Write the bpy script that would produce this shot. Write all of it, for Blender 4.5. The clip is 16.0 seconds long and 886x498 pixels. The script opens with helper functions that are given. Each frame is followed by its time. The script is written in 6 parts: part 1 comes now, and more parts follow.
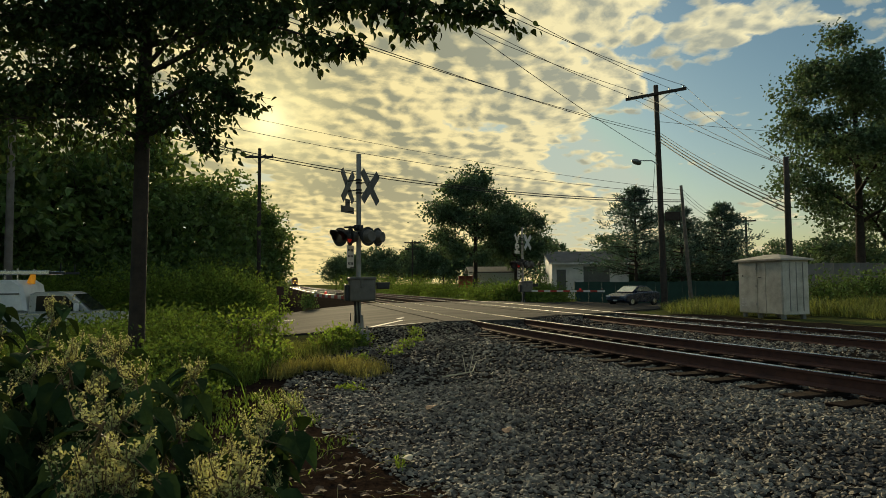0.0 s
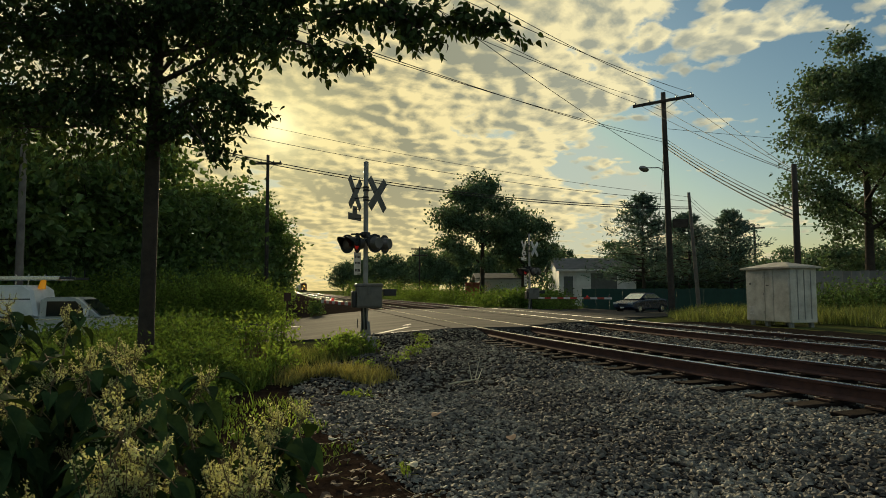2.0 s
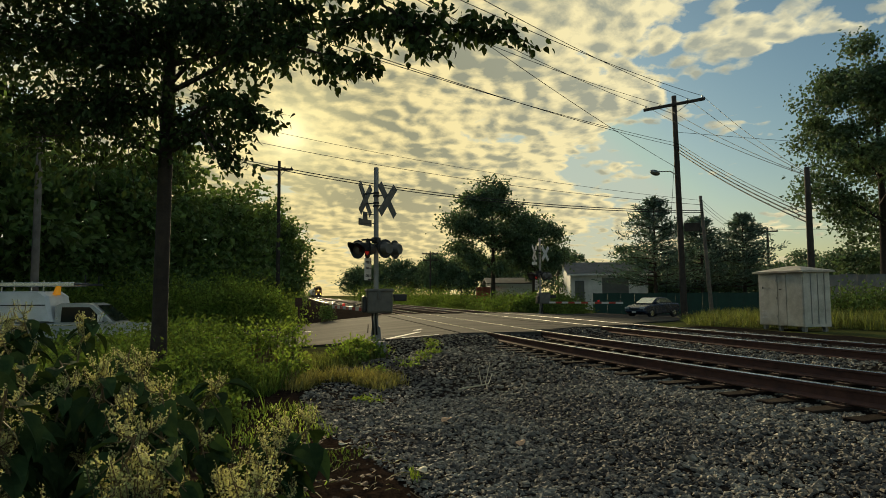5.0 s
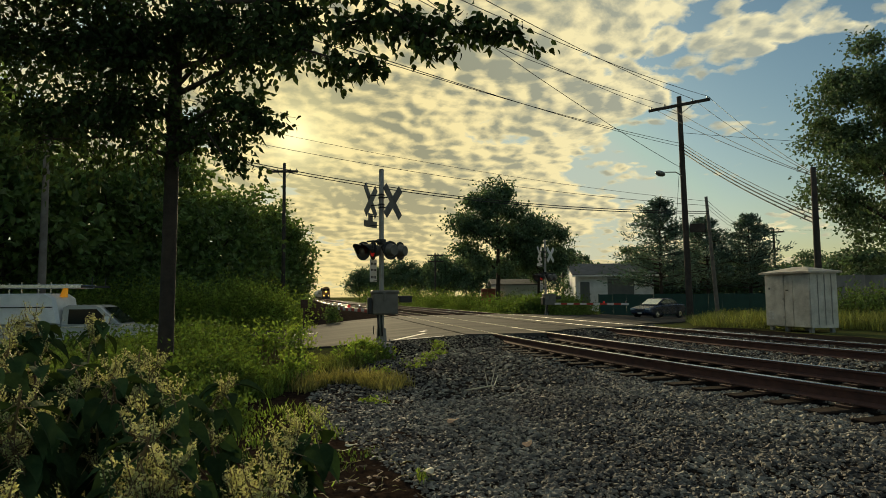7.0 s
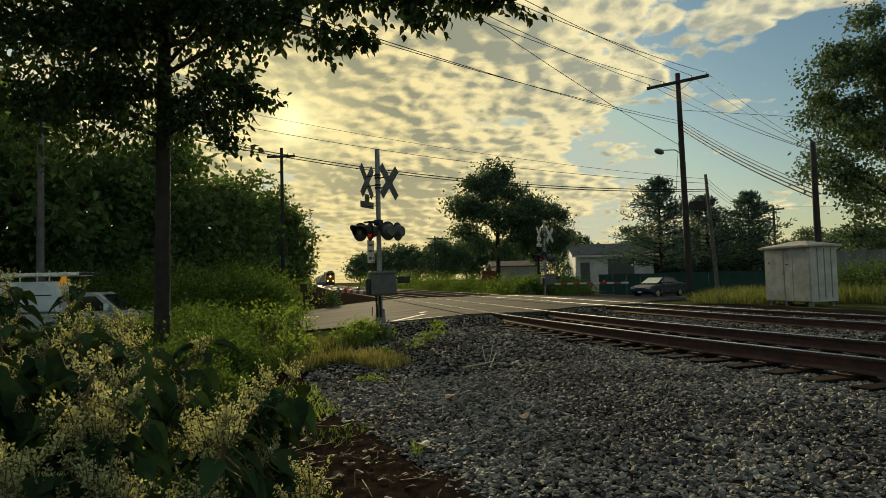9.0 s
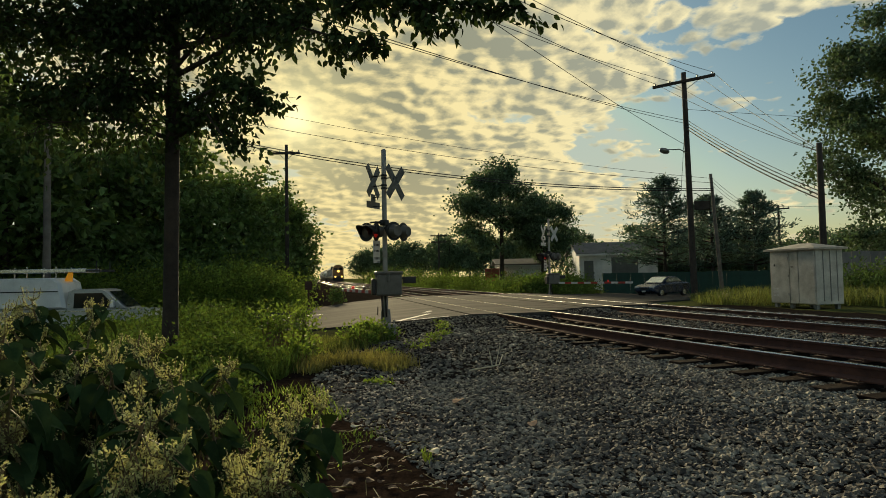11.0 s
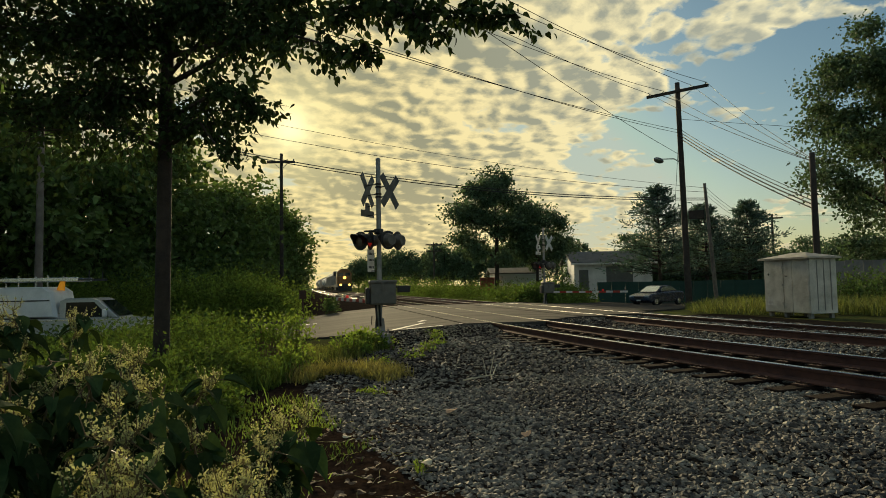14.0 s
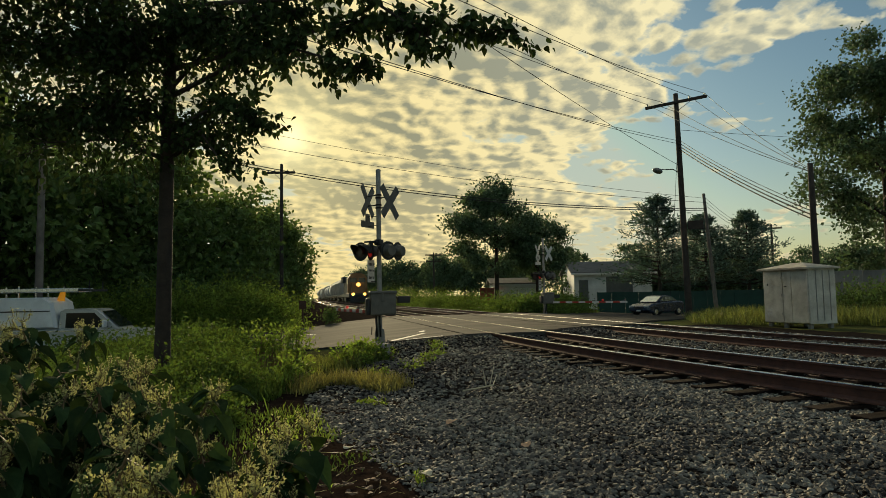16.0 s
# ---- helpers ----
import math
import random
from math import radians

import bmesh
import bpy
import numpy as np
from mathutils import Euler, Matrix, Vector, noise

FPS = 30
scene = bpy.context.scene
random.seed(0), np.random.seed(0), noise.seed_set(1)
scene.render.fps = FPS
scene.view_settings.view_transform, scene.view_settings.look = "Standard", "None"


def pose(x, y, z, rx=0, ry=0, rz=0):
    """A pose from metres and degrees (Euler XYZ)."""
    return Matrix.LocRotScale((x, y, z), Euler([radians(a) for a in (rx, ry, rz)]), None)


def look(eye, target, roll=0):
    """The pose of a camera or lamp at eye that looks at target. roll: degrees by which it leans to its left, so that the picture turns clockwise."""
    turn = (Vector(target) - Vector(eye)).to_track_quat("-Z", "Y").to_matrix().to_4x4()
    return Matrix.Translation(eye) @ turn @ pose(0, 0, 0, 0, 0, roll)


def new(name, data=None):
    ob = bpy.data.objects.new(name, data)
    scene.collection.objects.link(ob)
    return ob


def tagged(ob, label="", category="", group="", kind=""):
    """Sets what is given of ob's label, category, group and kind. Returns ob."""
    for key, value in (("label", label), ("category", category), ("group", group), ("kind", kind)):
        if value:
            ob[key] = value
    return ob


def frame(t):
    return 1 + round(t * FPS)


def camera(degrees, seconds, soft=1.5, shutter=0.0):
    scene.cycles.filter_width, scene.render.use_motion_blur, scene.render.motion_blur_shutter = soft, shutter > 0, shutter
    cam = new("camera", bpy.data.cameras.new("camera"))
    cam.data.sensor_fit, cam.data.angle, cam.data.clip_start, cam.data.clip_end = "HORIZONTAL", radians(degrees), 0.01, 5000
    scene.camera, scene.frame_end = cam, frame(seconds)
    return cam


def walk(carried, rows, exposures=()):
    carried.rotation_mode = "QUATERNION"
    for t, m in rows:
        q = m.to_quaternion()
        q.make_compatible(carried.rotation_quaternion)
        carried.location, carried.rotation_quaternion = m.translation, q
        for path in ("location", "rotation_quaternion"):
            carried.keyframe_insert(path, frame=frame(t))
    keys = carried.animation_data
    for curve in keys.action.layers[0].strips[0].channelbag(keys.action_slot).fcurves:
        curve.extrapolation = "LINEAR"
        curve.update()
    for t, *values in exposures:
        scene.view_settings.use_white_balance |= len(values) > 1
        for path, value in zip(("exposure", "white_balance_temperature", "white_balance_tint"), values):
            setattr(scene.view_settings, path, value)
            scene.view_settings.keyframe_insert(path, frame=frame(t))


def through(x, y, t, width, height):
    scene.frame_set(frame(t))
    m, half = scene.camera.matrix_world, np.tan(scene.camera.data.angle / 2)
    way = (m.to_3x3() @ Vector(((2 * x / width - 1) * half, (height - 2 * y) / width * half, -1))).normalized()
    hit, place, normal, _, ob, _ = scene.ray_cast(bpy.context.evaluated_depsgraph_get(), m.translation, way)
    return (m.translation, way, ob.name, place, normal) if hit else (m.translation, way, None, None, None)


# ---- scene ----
# x runs to the right of the tracks, y along them towards the train, z = 0 is the top of the rails
cam = camera(70.0, 16.0, 0.8)

# seconds, turn to the right, tilt upwards, lean to the right, eye x, y, z
PATH = (
    (0, 14.497, 3.099, 0.374, -0.032, 0.038, 0.967),
    (0.5, 14.440, 3.233, 0.474, -0.032, 0.070, 0.961),
    (1, 14.147, 3.435, 0.404, -0.006, 0.019, 0.980),
    (1.5, 14.071, 3.521, 0.072, -0.025, 0.002, 0.979),
    (2, 13.851, 3.666, 0.183, -0.035, -0.027, 0.984),
    (2.5, 13.669, 3.812, 0.190, 0.003, 0.027, 0.970),
    (3, 13.535, 3.882, 0.225, -0.007, -0.002, 0.975),
    (3.5, 13.384, 3.967, 0.295, -0.014, -0.023, 0.979),
    (4, 13.204, 4.018, 0.324, -0.019, -0.040, 0.985),
    (6.5, 12.521, 4.204, 0.411, -0.031, -0.068, 0.994),
    (7, 12.432, 4.231, 0.447, -0.036, -0.066, 0.991),
    (7.5, 12.298, 4.226, 0.480, -0.038, -0.067, 0.996),
    (8, 12.580, 3.634, 0.939, -0.035, -0.054, 0.997),
    (8.5, 12.717, 3.188, 1.518, 0.009, -0.001, 0.958),
    (9, 12.391, 2.771, 1.448, 0.038, -0.000, 0.896),
    (11.5, 12.121, 2.463, 0.996, -0.030, -0.023, 1.003),
    (12, 12.330, 2.742, 1.007, -0.005, -0.000, 1.002),
    (12.5, 12.520, 2.896, 1.010, 0.010, 0.012, 1.003),
    (13, 12.579, 3.062, 1.027, 0.012, 0.011, 0.996),
    (13.5, 12.580, 3.130, 1.000, -0.000, 0.000, 1.000),
    (14, 12.538, 3.272, 1.026, 0.002, 0.010, 0.991),
    (14.5, 12.525, 3.415, 0.967, -0.000, 0.004, 0.991),
    (15, 12.515, 3.603, 0.973, -0.012, -0.023, 0.998),
    (15.5, 12.520, 3.861, 1.004, -0.011, -0.040, 1.000),
    (16, 12.575, 4.188, 1.054, -0.011, -0.038, 0.999),
)


def eye_pose(yaw, pitch, roll, x, y, z):
    a, b = radians(yaw), radians(pitch)
    eye = Vector((x, y, z))
    way = Vector((math.sin(a) * math.cos(b), math.cos(a) * math.cos(b), math.sin(b)))
    return look(eye, eye + way, -roll)


walk(cam, [(t, eye_pose(*row)) for t, *row in PATH], [(0.0, 0.22, 6900, 0.0), (16.0, 0.22, 6900, 0.0)])

# ---- light ----
SUN_ELEV, SUN_AZ = radians(14.0), radians(-1.0)      # low over the line, azimuth from +y to +x


def aim(az, elev):
    """The direction at an azimuth from +y to +x and a height, in degrees."""
    a, e = radians(az), radians(elev)
    return Vector((math.sin(a) * math.cos(e), math.cos(a) * math.cos(e), math.sin(e)))


SUN_DIR = aim(-1.0, 14.0)


def link(tree, a, b):
    tree.links.new(a, b)


def math_node(tree, op, a, b=None, c=None):
    n = tree.nodes.new("ShaderNodeMath")
    n.operation = op
    for i, v in enumerate((a, b, c)):
        if v is None:
            continue
        if isinstance(v, (int, float)):
            n.inputs[i].default_value = v
        else:
            link(tree, v, n.inputs[i])
    return n.outputs[0]


def ramp_node(tree, fac, stops):
    n = tree.nodes.new("ShaderNodeValToRGB")
    while len(n.color_ramp.elements) < len(stops):
        n.color_ramp.elements.new(0.5)
    for e, (p, c) in zip(n.color_ramp.elements, stops):
        e.position = p
        e.color = (*c, 1) if len(c) == 3 else c
    link(tree, fac, n.inputs[0])
    return n.outputs[0]


def mix_node(tree, fac, a, b, blend="MIX"):
    n = tree.nodes.new("ShaderNodeMix")
    n.data_type, n.blend_type = "RGBA", blend
    for sock, v in ((n.inputs[0], fac), (n.inputs[6], a), (n.inputs[7], b)):
        if isinstance(v, (int, float)):
            sock.default_value = v
        elif isinstance(v, tuple):
            sock.default_value = (*v, 1)
        else:
            link(tree, v, sock)
    return n.outputs[2]


def noise_node(tree, vec, scale, detail=4.0, rough=0.55, distortion=0.0):
    n = tree.nodes.new("ShaderNodeTexNoise")
    n.inputs["Scale"].default_value = scale
    n.inputs["Detail"].default_value = detail
    n.inputs["Roughness"].default_value = rough
    n.inputs["Distortion"].default_value = distortion
    if vec is not None:
        link(tree, vec, n.inputs["Vector"])
    return n.outputs[0]


def build_world():
    world = bpy.data.worlds.new("evening_sky")
    scene.world = world
    world.use_nodes = True
    tr = world.node_tree
    tr.nodes.clear()
    out = tr.nodes.new("ShaderNodeOutputWorld")
    bg = tr.nodes.new("ShaderNodeBackground")
    link(tr, bg.outputs[0], out.inputs[0])
    sky = tr.nodes.new("ShaderNodeTexSky")
    sky.sky_type, sky.sun_disc = "NISHITA", False
    sky.sun_elevation, sky.sun_rotation = SUN_ELEV, SUN_AZ
    sky.air_density, sky.dust_density, sky.ozone_density = 1.0, 1.6, 1.5
    blue = mix_node(tr, 1.0, sky.outputs[0], (0.052, 0.066, 0.072), "MULTIPLY")
    co = tr.nodes.new("ShaderNodeTexCoord").outputs["Generated"]
    sep = tr.nodes.new("ShaderNodeSeparateXYZ")
    link(tr, co, sep.inputs[0])
    z = math_node(tr, "MAXIMUM", sep.outputs[2], 0.0)

    def scaled(v, add=(0, 0, 0), sx=1.0, sz=2.2):
        n = tr.nodes.new("ShaderNodeVectorMath")
        n.operation = "MULTIPLY_ADD"
        link(tr, v, n.inputs[0])
        n.inputs[1].default_value, n.inputs[2].default_value = (sx, sx, sz), add
        return n.outputs[0]

    def towards(v, way):
        n = tr.nodes.new("ShaderNodeVectorMath")
        n.operation = "DOT_PRODUCT"
        link(tr, v, n.inputs[0])
        n.inputs[1].default_value = way
        return math_node(tr, "MAXIMUM", n.outputs["Value"], 0.0)

    # clouds lie on a sheet overhead: far ones are flattened towards the horizon
    flat = tr.nodes.new("ShaderNodeVectorMath")
    flat.operation = "DIVIDE"
    link(tr, co, flat.inputs[0])
    depth = math_node(tr, "ADD", z, 0.25)
    tri = tr.nodes.new("ShaderNodeCombineXYZ")
    for k in range(3):
        link(tr, depth, tri.inputs[k])
    link(tr, tri.outputs[0], flat.inputs[1])
    sheet = flat.outputs[0]

    def puffs(add):
        v = scaled(sheet, add, 1.0, 0.6)
        warp = tr.nodes.new("ShaderNodeTexNoise")
        warp.inputs["Scale"].default_value, warp.inputs["Detail"].default_value = 7.0, 4.0
        link(tr, v, warp.inputs["Vector"])
        bend = tr.nodes.new("ShaderNodeVectorMath")
        bend.operation = "MULTIPLY_ADD"
        link(tr, warp.outputs["Color"], bend.inputs[0])
        bend.inputs[1].default_value = (0.12, 0.12, 0.12)
        link(tr, v, bend.inputs[2])
        cell = tr.nodes.new("ShaderNodeTexVoronoi")
        cell.feature = "SMOOTH_F1"
        cell.inputs["Scale"].default_value, cell.inputs["Smoothness"].default_value = 17.0, 0.40
        link(tr, bend.outputs[0], cell.inputs["Vector"])
        round_ = math_node(tr, "SUBTRACT", 0.55, cell.outputs["Distance"])
        return math_node(tr, "ADD", noise_node(tr, v, 3.0, 11.0, 0.60, 0.2), math_node(tr, "MULTIPLY", round_, 0.22))

    near = towards(co, SUN_DIR)
    glow = math_node(tr, "POWER", near, 7.0)
    core = math_node(tr, "POWER", near, 2600.0)
    halo = math_node(tr, "POWER", near, 260.0)
    bank = math_node(tr, "POWER", towards(co, aim(15.0, 19.0)), 5.0)
    puff, puff2 = puffs((0.0, 0.0, 0.0)), puffs((-0.020, 0.030, 0.0))
    broad = noise_node(tr, scaled(sheet, (3.1, 0.4, 0.7), 1.0, 1.0), 1.3, 3.0, 0.5, 0.3)
    cover = math_node(tr, "ADD", math_node(tr, "MULTIPLY", broad, 0.75), math_node(tr, "MULTIPLY", puff, 1.25))
    cover = math_node(tr, "ADD", cover, math_node(tr, "MULTIPLY", bank, 0.46))
    for way, power, k in ((aim(43.0, 15.0), 34.0, 0.34), (aim(28.0, 8.0), 70.0, 0.14), (aim(-7.0, 8.0), 80.0, 0.16)):
        cover = math_node(tr, "SUBTRACT", cover, math_node(tr, "MULTIPLY", math_node(tr, "POWER", towards(co, way), power), k))
    cover = math_node(tr, "SUBTRACT", cover, 1.12)
    mask = math_node(tr, "MINIMUM", math_node(tr, "MAXIMUM", math_node(tr, "MULTIPLY", cover, 11.0), 0.0), 1.0)
    side = math_node(tr, "MULTIPLY", math_node(tr, "SUBTRACT", puff, puff2), 5.2)
    thick = math_node(tr, "MULTIPLY", math_node(tr, "SUBTRACT", cover, 0.12), 1.5)
    dark = math_node(tr, "ADD", math_node(tr, "MAXIMUM", math_node(tr, "MINIMUM", thick, 0.5), 0.0), side)
    dark = math_node(tr, "ADD", dark, math_node(tr, "MULTIPLY", math_node(tr, "SUBTRACT", broad, 0.5), 2.0))
    dark = math_node(tr, "MINIMUM", math_node(tr, "MAXIMUM", math_node(tr, "ADD", dark, 0.26), 0.0), 1.0)
    # the clouds opposite the sun are lit from the front
    toward = tr.nodes.new("ShaderNodeVectorMath")
    toward.operation = "DOT_PRODUCT"
    link(tr, co, toward.inputs[0])
    toward.inputs[1].default_value = SUN_DIR
    away = math_node(tr, "MULTIPLY", math_node(tr, "SUBTRACT", 0.55, toward.outputs["Value"]), 1.6)
    away = math_node(tr, "MINIMUM", math_node(tr, "MAXIMUM", away, 0.0), 1.0)
    far_lit = mix_node(tr, away, (0.78, 0.70, 0.50), (1.72, 1.65, 1.48))
    lit = mix_node(tr, glow, far_lit, (0.84, 0.68, 0.36))
    shade = mix_node(tr, glow, mix_node(tr, away, (0.36, 0.37, 0.34), (0.86, 0.87, 0.84)), (0.25, 0.245, 0.18))
    cloud = mix_node(tr, dark, lit, shade)
    blue = mix_node(tr, 1.0, blue, mix_node(tr, away, (0.40, 0.47, 0.46), (0.9, 1.0, 1.1)), "DARKEN")
    col = mix_node(tr, mask, blue, cloud)
    col = mix_node(tr, math_node(tr, "MULTIPLY", halo, 0.5), col, (1.0, 0.86, 0.46))
    # warm haze along the horizon
    haze = math_node(tr, "POWER", math_node(tr, "SUBTRACT", 1.0, z), 10.0)
    haze = math_node(tr, "MULTIPLY", haze, math_node(tr, "ADD", math_node(tr, "MULTIPLY", math_node(tr, "POWER", near, 4.0), 0.46), 0.32))
    col = mix_node(tr, haze, col, (0.80, 0.60, 0.25))
    col = mix_node(tr, math_node(tr, "MINIMUM", core, 1.0), col, (1.25, 1.08, 0.62))
    link(tr, col, bg.inputs[0])
    bg.inputs[1].default_value = 1.0


build_world()
sun_data = bpy.data.lights.new("sun", "SUN")
sun_data.energy, sun_data.angle, sun_data.color = 4.0, radians(8), (1.0, 0.80, 0.52)
sun_lamp = new("sun", sun_data)
sun_lamp.matrix_world = look(SUN_DIR * 200, (0, 0, 0))

# ---- materials ----


def material(name, colour, dark=None, rough=0.8, metal=0.0, scale=6.0, fine=60.0, bump=0.2, island=0.0, each=0.0, spec=0.5, through=0.0, patch=None, stretch=None):
    """A surface with broad stains, fine grain and relief. dark: the stain's colour; patch: colour of metre-wide patches of dirt; stretch: draws the stains out into streaks; island, each: change of tone from piece to piece."""
    m = bpy.data.materials.new(name)
    m.use_nodes = True
    tr = m.node_tree
    b = tr.nodes["Principled BSDF"]
    co = tr.nodes.new("ShaderNodeTexCoord").outputs["Object"]
    if stretch:
        st = tr.nodes.new("ShaderNodeVectorMath")
        st.operation = "MULTIPLY"
        link(tr, co, st.inputs[0])
        st.inputs[1].default_value = stretch
        co = st.outputs[0]
    dark = dark or tuple(c * 0.55 for c in colour)
    n1 = noise_node(tr, co, scale, 5, 0.6)
    n2 = noise_node(tr, co, fine, 3, 0.6)
    f = math_node(tr, "ADD", math_node(tr, "MULTIPLY", n1, 0.7), math_node(tr, "MULTIPLY", n2, 0.3))
    col = ramp_node(tr, f, [(0.36, dark), (0.62, colour)])
    if patch:
        col = mix_node(tr, ramp_node(tr, noise_node(tr, co, 0.45, 4, 0.6), [(0.44, (0, 0, 0)), (0.60, (0.75, 0.75, 0.75))]), col, patch)
    if island or each:
        if island:
            r = tr.nodes.new("ShaderNodeNewGeometry").outputs["Random Per Island"]
            k = island
        else:
            r = tr.nodes.new("ShaderNodeObjectInfo").outputs["Random"]
            k = each
        hsv = tr.nodes.new("ShaderNodeHueSaturation")
        link(tr, math_node(tr, "ADD", math_node(tr, "MULTIPLY", r, 2 * k), 1 - k), hsv.inputs["Value"])
        link(tr, math_node(tr, "ADD", math_node(tr, "MULTIPLY", r, 0.04 * k), 0.5 - 0.02 * k), hsv.inputs["Hue"])
        link(tr, col, hsv.inputs["Color"])
        col = hsv.outputs[0]
    link(tr, col, b.inputs["Base Color"])
    link(tr, math_node(tr, "ADD", math_node(tr, "MULTIPLY", n2, 0.25), rough - 0.12), b.inputs["Roughness"])
    b.inputs["Metallic"].default_value = metal
    b.inputs["Specular IOR Level"].default_value = spec
    if bump:
        bp = tr.nodes.new("ShaderNodeBump")
        bp.inputs["Strength"].default_value = bump
        bp.inputs["Distance"].default_value = 0.02
        link(tr, f, bp.inputs["Height"])
        link(tr, bp.outputs[0], b.inputs["Normal"])
    if through:
        t = tr.nodes.new("ShaderNodeBsdfTranslucent")
        bright = mix_node(tr, 1.0, col, (1.7, 1.6, 1.1), "MULTIPLY")
        link(tr, bright, t.inputs[0])
        mx = tr.nodes.new("ShaderNodeMixShader")
        mx.inputs[0].default_value = through
        link(tr, b.outputs[0], mx.inputs[1])
        link(tr, t.outputs[0], mx.inputs[2])
        link(tr, mx.outputs[0], tr.nodes["Material Output"].inputs[0])
    return m


def glowing(name, colour, strength):
    m = bpy.data.materials.new(name)
    m.use_nodes = True
    b = m.node_tree.nodes["Principled BSDF"]
    b.inputs["Base Color"].default_value = (*colour, 1)
    b.inputs["Emission Color"].default_value = (*colour, 1)
    b.inputs["Emission Strength"].default_value = strength
    return m


def glassy(name, colour, rough=0.05):
    m = bpy.data.materials.new(name)
    m.use_nodes = True
    b = m.node_tree.nodes["Principled BSDF"]
    b.inputs["Base Color"].default_value = (*colour, 1)
    b.inputs["Roughness"].default_value = rough
    b.inputs["Specular IOR Level"].default_value = 0.6
    return m


M_SOIL = material("soil_with_litter", (0.040, 0.027, 0.020), (0.014, 0.010, 0.008), 0.95, scale=9, fine=70, bump=1.0, spec=0.0)
M_VERGE = material("weedy_ground", (0.11, 0.125, 0.04), (0.05, 0.042, 0.025), 0.95, scale=0.8, fine=20, bump=0.8, spec=0.0)
# near-black: the shade between the loose stones is put into the bed's colour
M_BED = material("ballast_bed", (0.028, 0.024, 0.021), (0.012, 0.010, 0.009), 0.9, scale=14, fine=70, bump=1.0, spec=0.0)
# brown ballast, darkened: the shade of the backlit slope is put into the colour
M_BEDFAR = material("shaded_brown_embankment", (0.034, 0.027, 0.022), (0.018, 0.014, 0.012), 0.95, scale=3, fine=30, bump=0.6, spec=0.0)
M_STONE = material("ballast_stone", (0.250, 0.228, 0.182), (0.060, 0.054, 0.044), 0.75, scale=9, fine=90, bump=0.2, island=0.85, patch=(0.060, 0.048, 0.040))
M_ASPHALT = material("worn_asphalt", (0.082, 0.075, 0.064), (0.036, 0.033, 0.029), 0.95, scale=0.9, fine=30, bump=0.2, spec=0.05, stretch=(0.12, 1.5, 1.0))
M_PAINT = material("road_paint", (0.62, 0.60, 0.54), (0.30, 0.29, 0.26), 0.7, scale=5, fine=60, bump=0.1)
M_RAIL = material("rusty_rail", (0.120, 0.052, 0.036), (0.060, 0.028, 0.022), 0.9, metal=0.0, scale=5, fine=60, bump=0.3)
M_HEAD = material("polished_rail_head", (0.62, 0.60, 0.58), (0.42, 0.40, 0.38), 0.25, metal=1.0, scale=3, fine=60, bump=0.02)
M_TIE = material("weathered_tie", (0.036, 0.025, 0.020), (0.016, 0.012, 0.010), 0.95, scale=5, fine=70, bump=0.8, each=0.35, spec=0.05)
M_PLATE = material("rusty_plate", (0.10, 0.05, 0.035), (0.05, 0.03, 0.02), 0.8, metal=0.3, scale=20, fine=90)
M_GALV = material("galvanised_steel", (0.36, 0.35, 0.33), (0.22, 0.215, 0.20), 0.5, metal=0.5, scale=4, fine=60, bump=0.1)
M_DARKSTEEL = material("black_painted_steel", (0.022, 0.022, 0.023), (0.012, 0.012, 0.012), 0.5, scale=6, fine=60, bump=0.1)
M_SIGNBACK = material("sign_back_aluminium", (0.16, 0.15, 0.135), (0.10, 0.095, 0.085), 0.5, metal=0.5, scale=5, fine=50, bump=0.05)
M_SIGNWHITE = material("white_sign_sheet", (0.70, 0.69, 0.65), (0.50, 0.49, 0.46), 0.5, scale=4, fine=40, bump=0.05)
M_CONC = material("concrete", (0.33, 0.31, 0.28), (0.19, 0.18, 0.16), 0.9, scale=4, fine=60, bump=0.4)
M_CABINET = material("aged_cream_cabinet", (0.62, 0.59, 0.51), (0.36, 0.33, 0.27), 0.55, scale=2.8, fine=40, bump=0.12)
M_CABROOF = material("cabinet_roof", (0.50, 0.46, 0.38), (0.30, 0.26, 0.21), 0.6, scale=3, fine=40, bump=0.15)
M_POLE = material("creosoted_pole", (0.060, 0.047, 0.038), (0.028, 0.022, 0.018), 0.9, scale=3, fine=50, bump=0.6)
M_POLEGREY = material("grey_pole", (0.20, 0.175, 0.15), (0.12, 0.10, 0.085), 0.9, scale=3, fine=50, bump=0.5)
M_WIRE = material("black_cable", (0.018, 0.018, 0.018), (0.012, 0.012, 0.012), 0.6, bump=0)
M_BARK = material("dark_bark", (0.055, 0.040, 0.030), (0.022, 0.017, 0.013), 0.95, scale=6, fine=35, bump=1.0)
M_LEAFDARK = material("dark_green_leaf", (0.120, 0.180, 0.055), (0.075, 0.122, 0.036), 0.6, scale=1.0, fine=12, bump=0, island=0.5, spec=0.2, through=0.25)
# the overhanging crown's backlit darkness is put into this leaf colour
M_OVERLEAF = material("backlit_dark_leaf", (0.046, 0.072, 0.026), (0.028, 0.046, 0.017), 0.8, scale=1.5, fine=20, bump=0, island=0.5, spec=0.1, through=0.14)
# distance haze is put into these two far foliage colours: paler and bluer
M_FARLEAF = material("haze_paled_leaf", (0.105, 0.160, 0.088), (0.064, 0.104, 0.056), 0.6, scale=1.0, fine=12, bump=0, island=0.5, spec=0.2, through=0.2)
M_PINE = material("haze_paled_pine_needles", (0.095, 0.155, 0.120), (0.060, 0.105, 0.078), 0.6, scale=1.0, fine=12, bump=0, island=0.5, through=0.15)
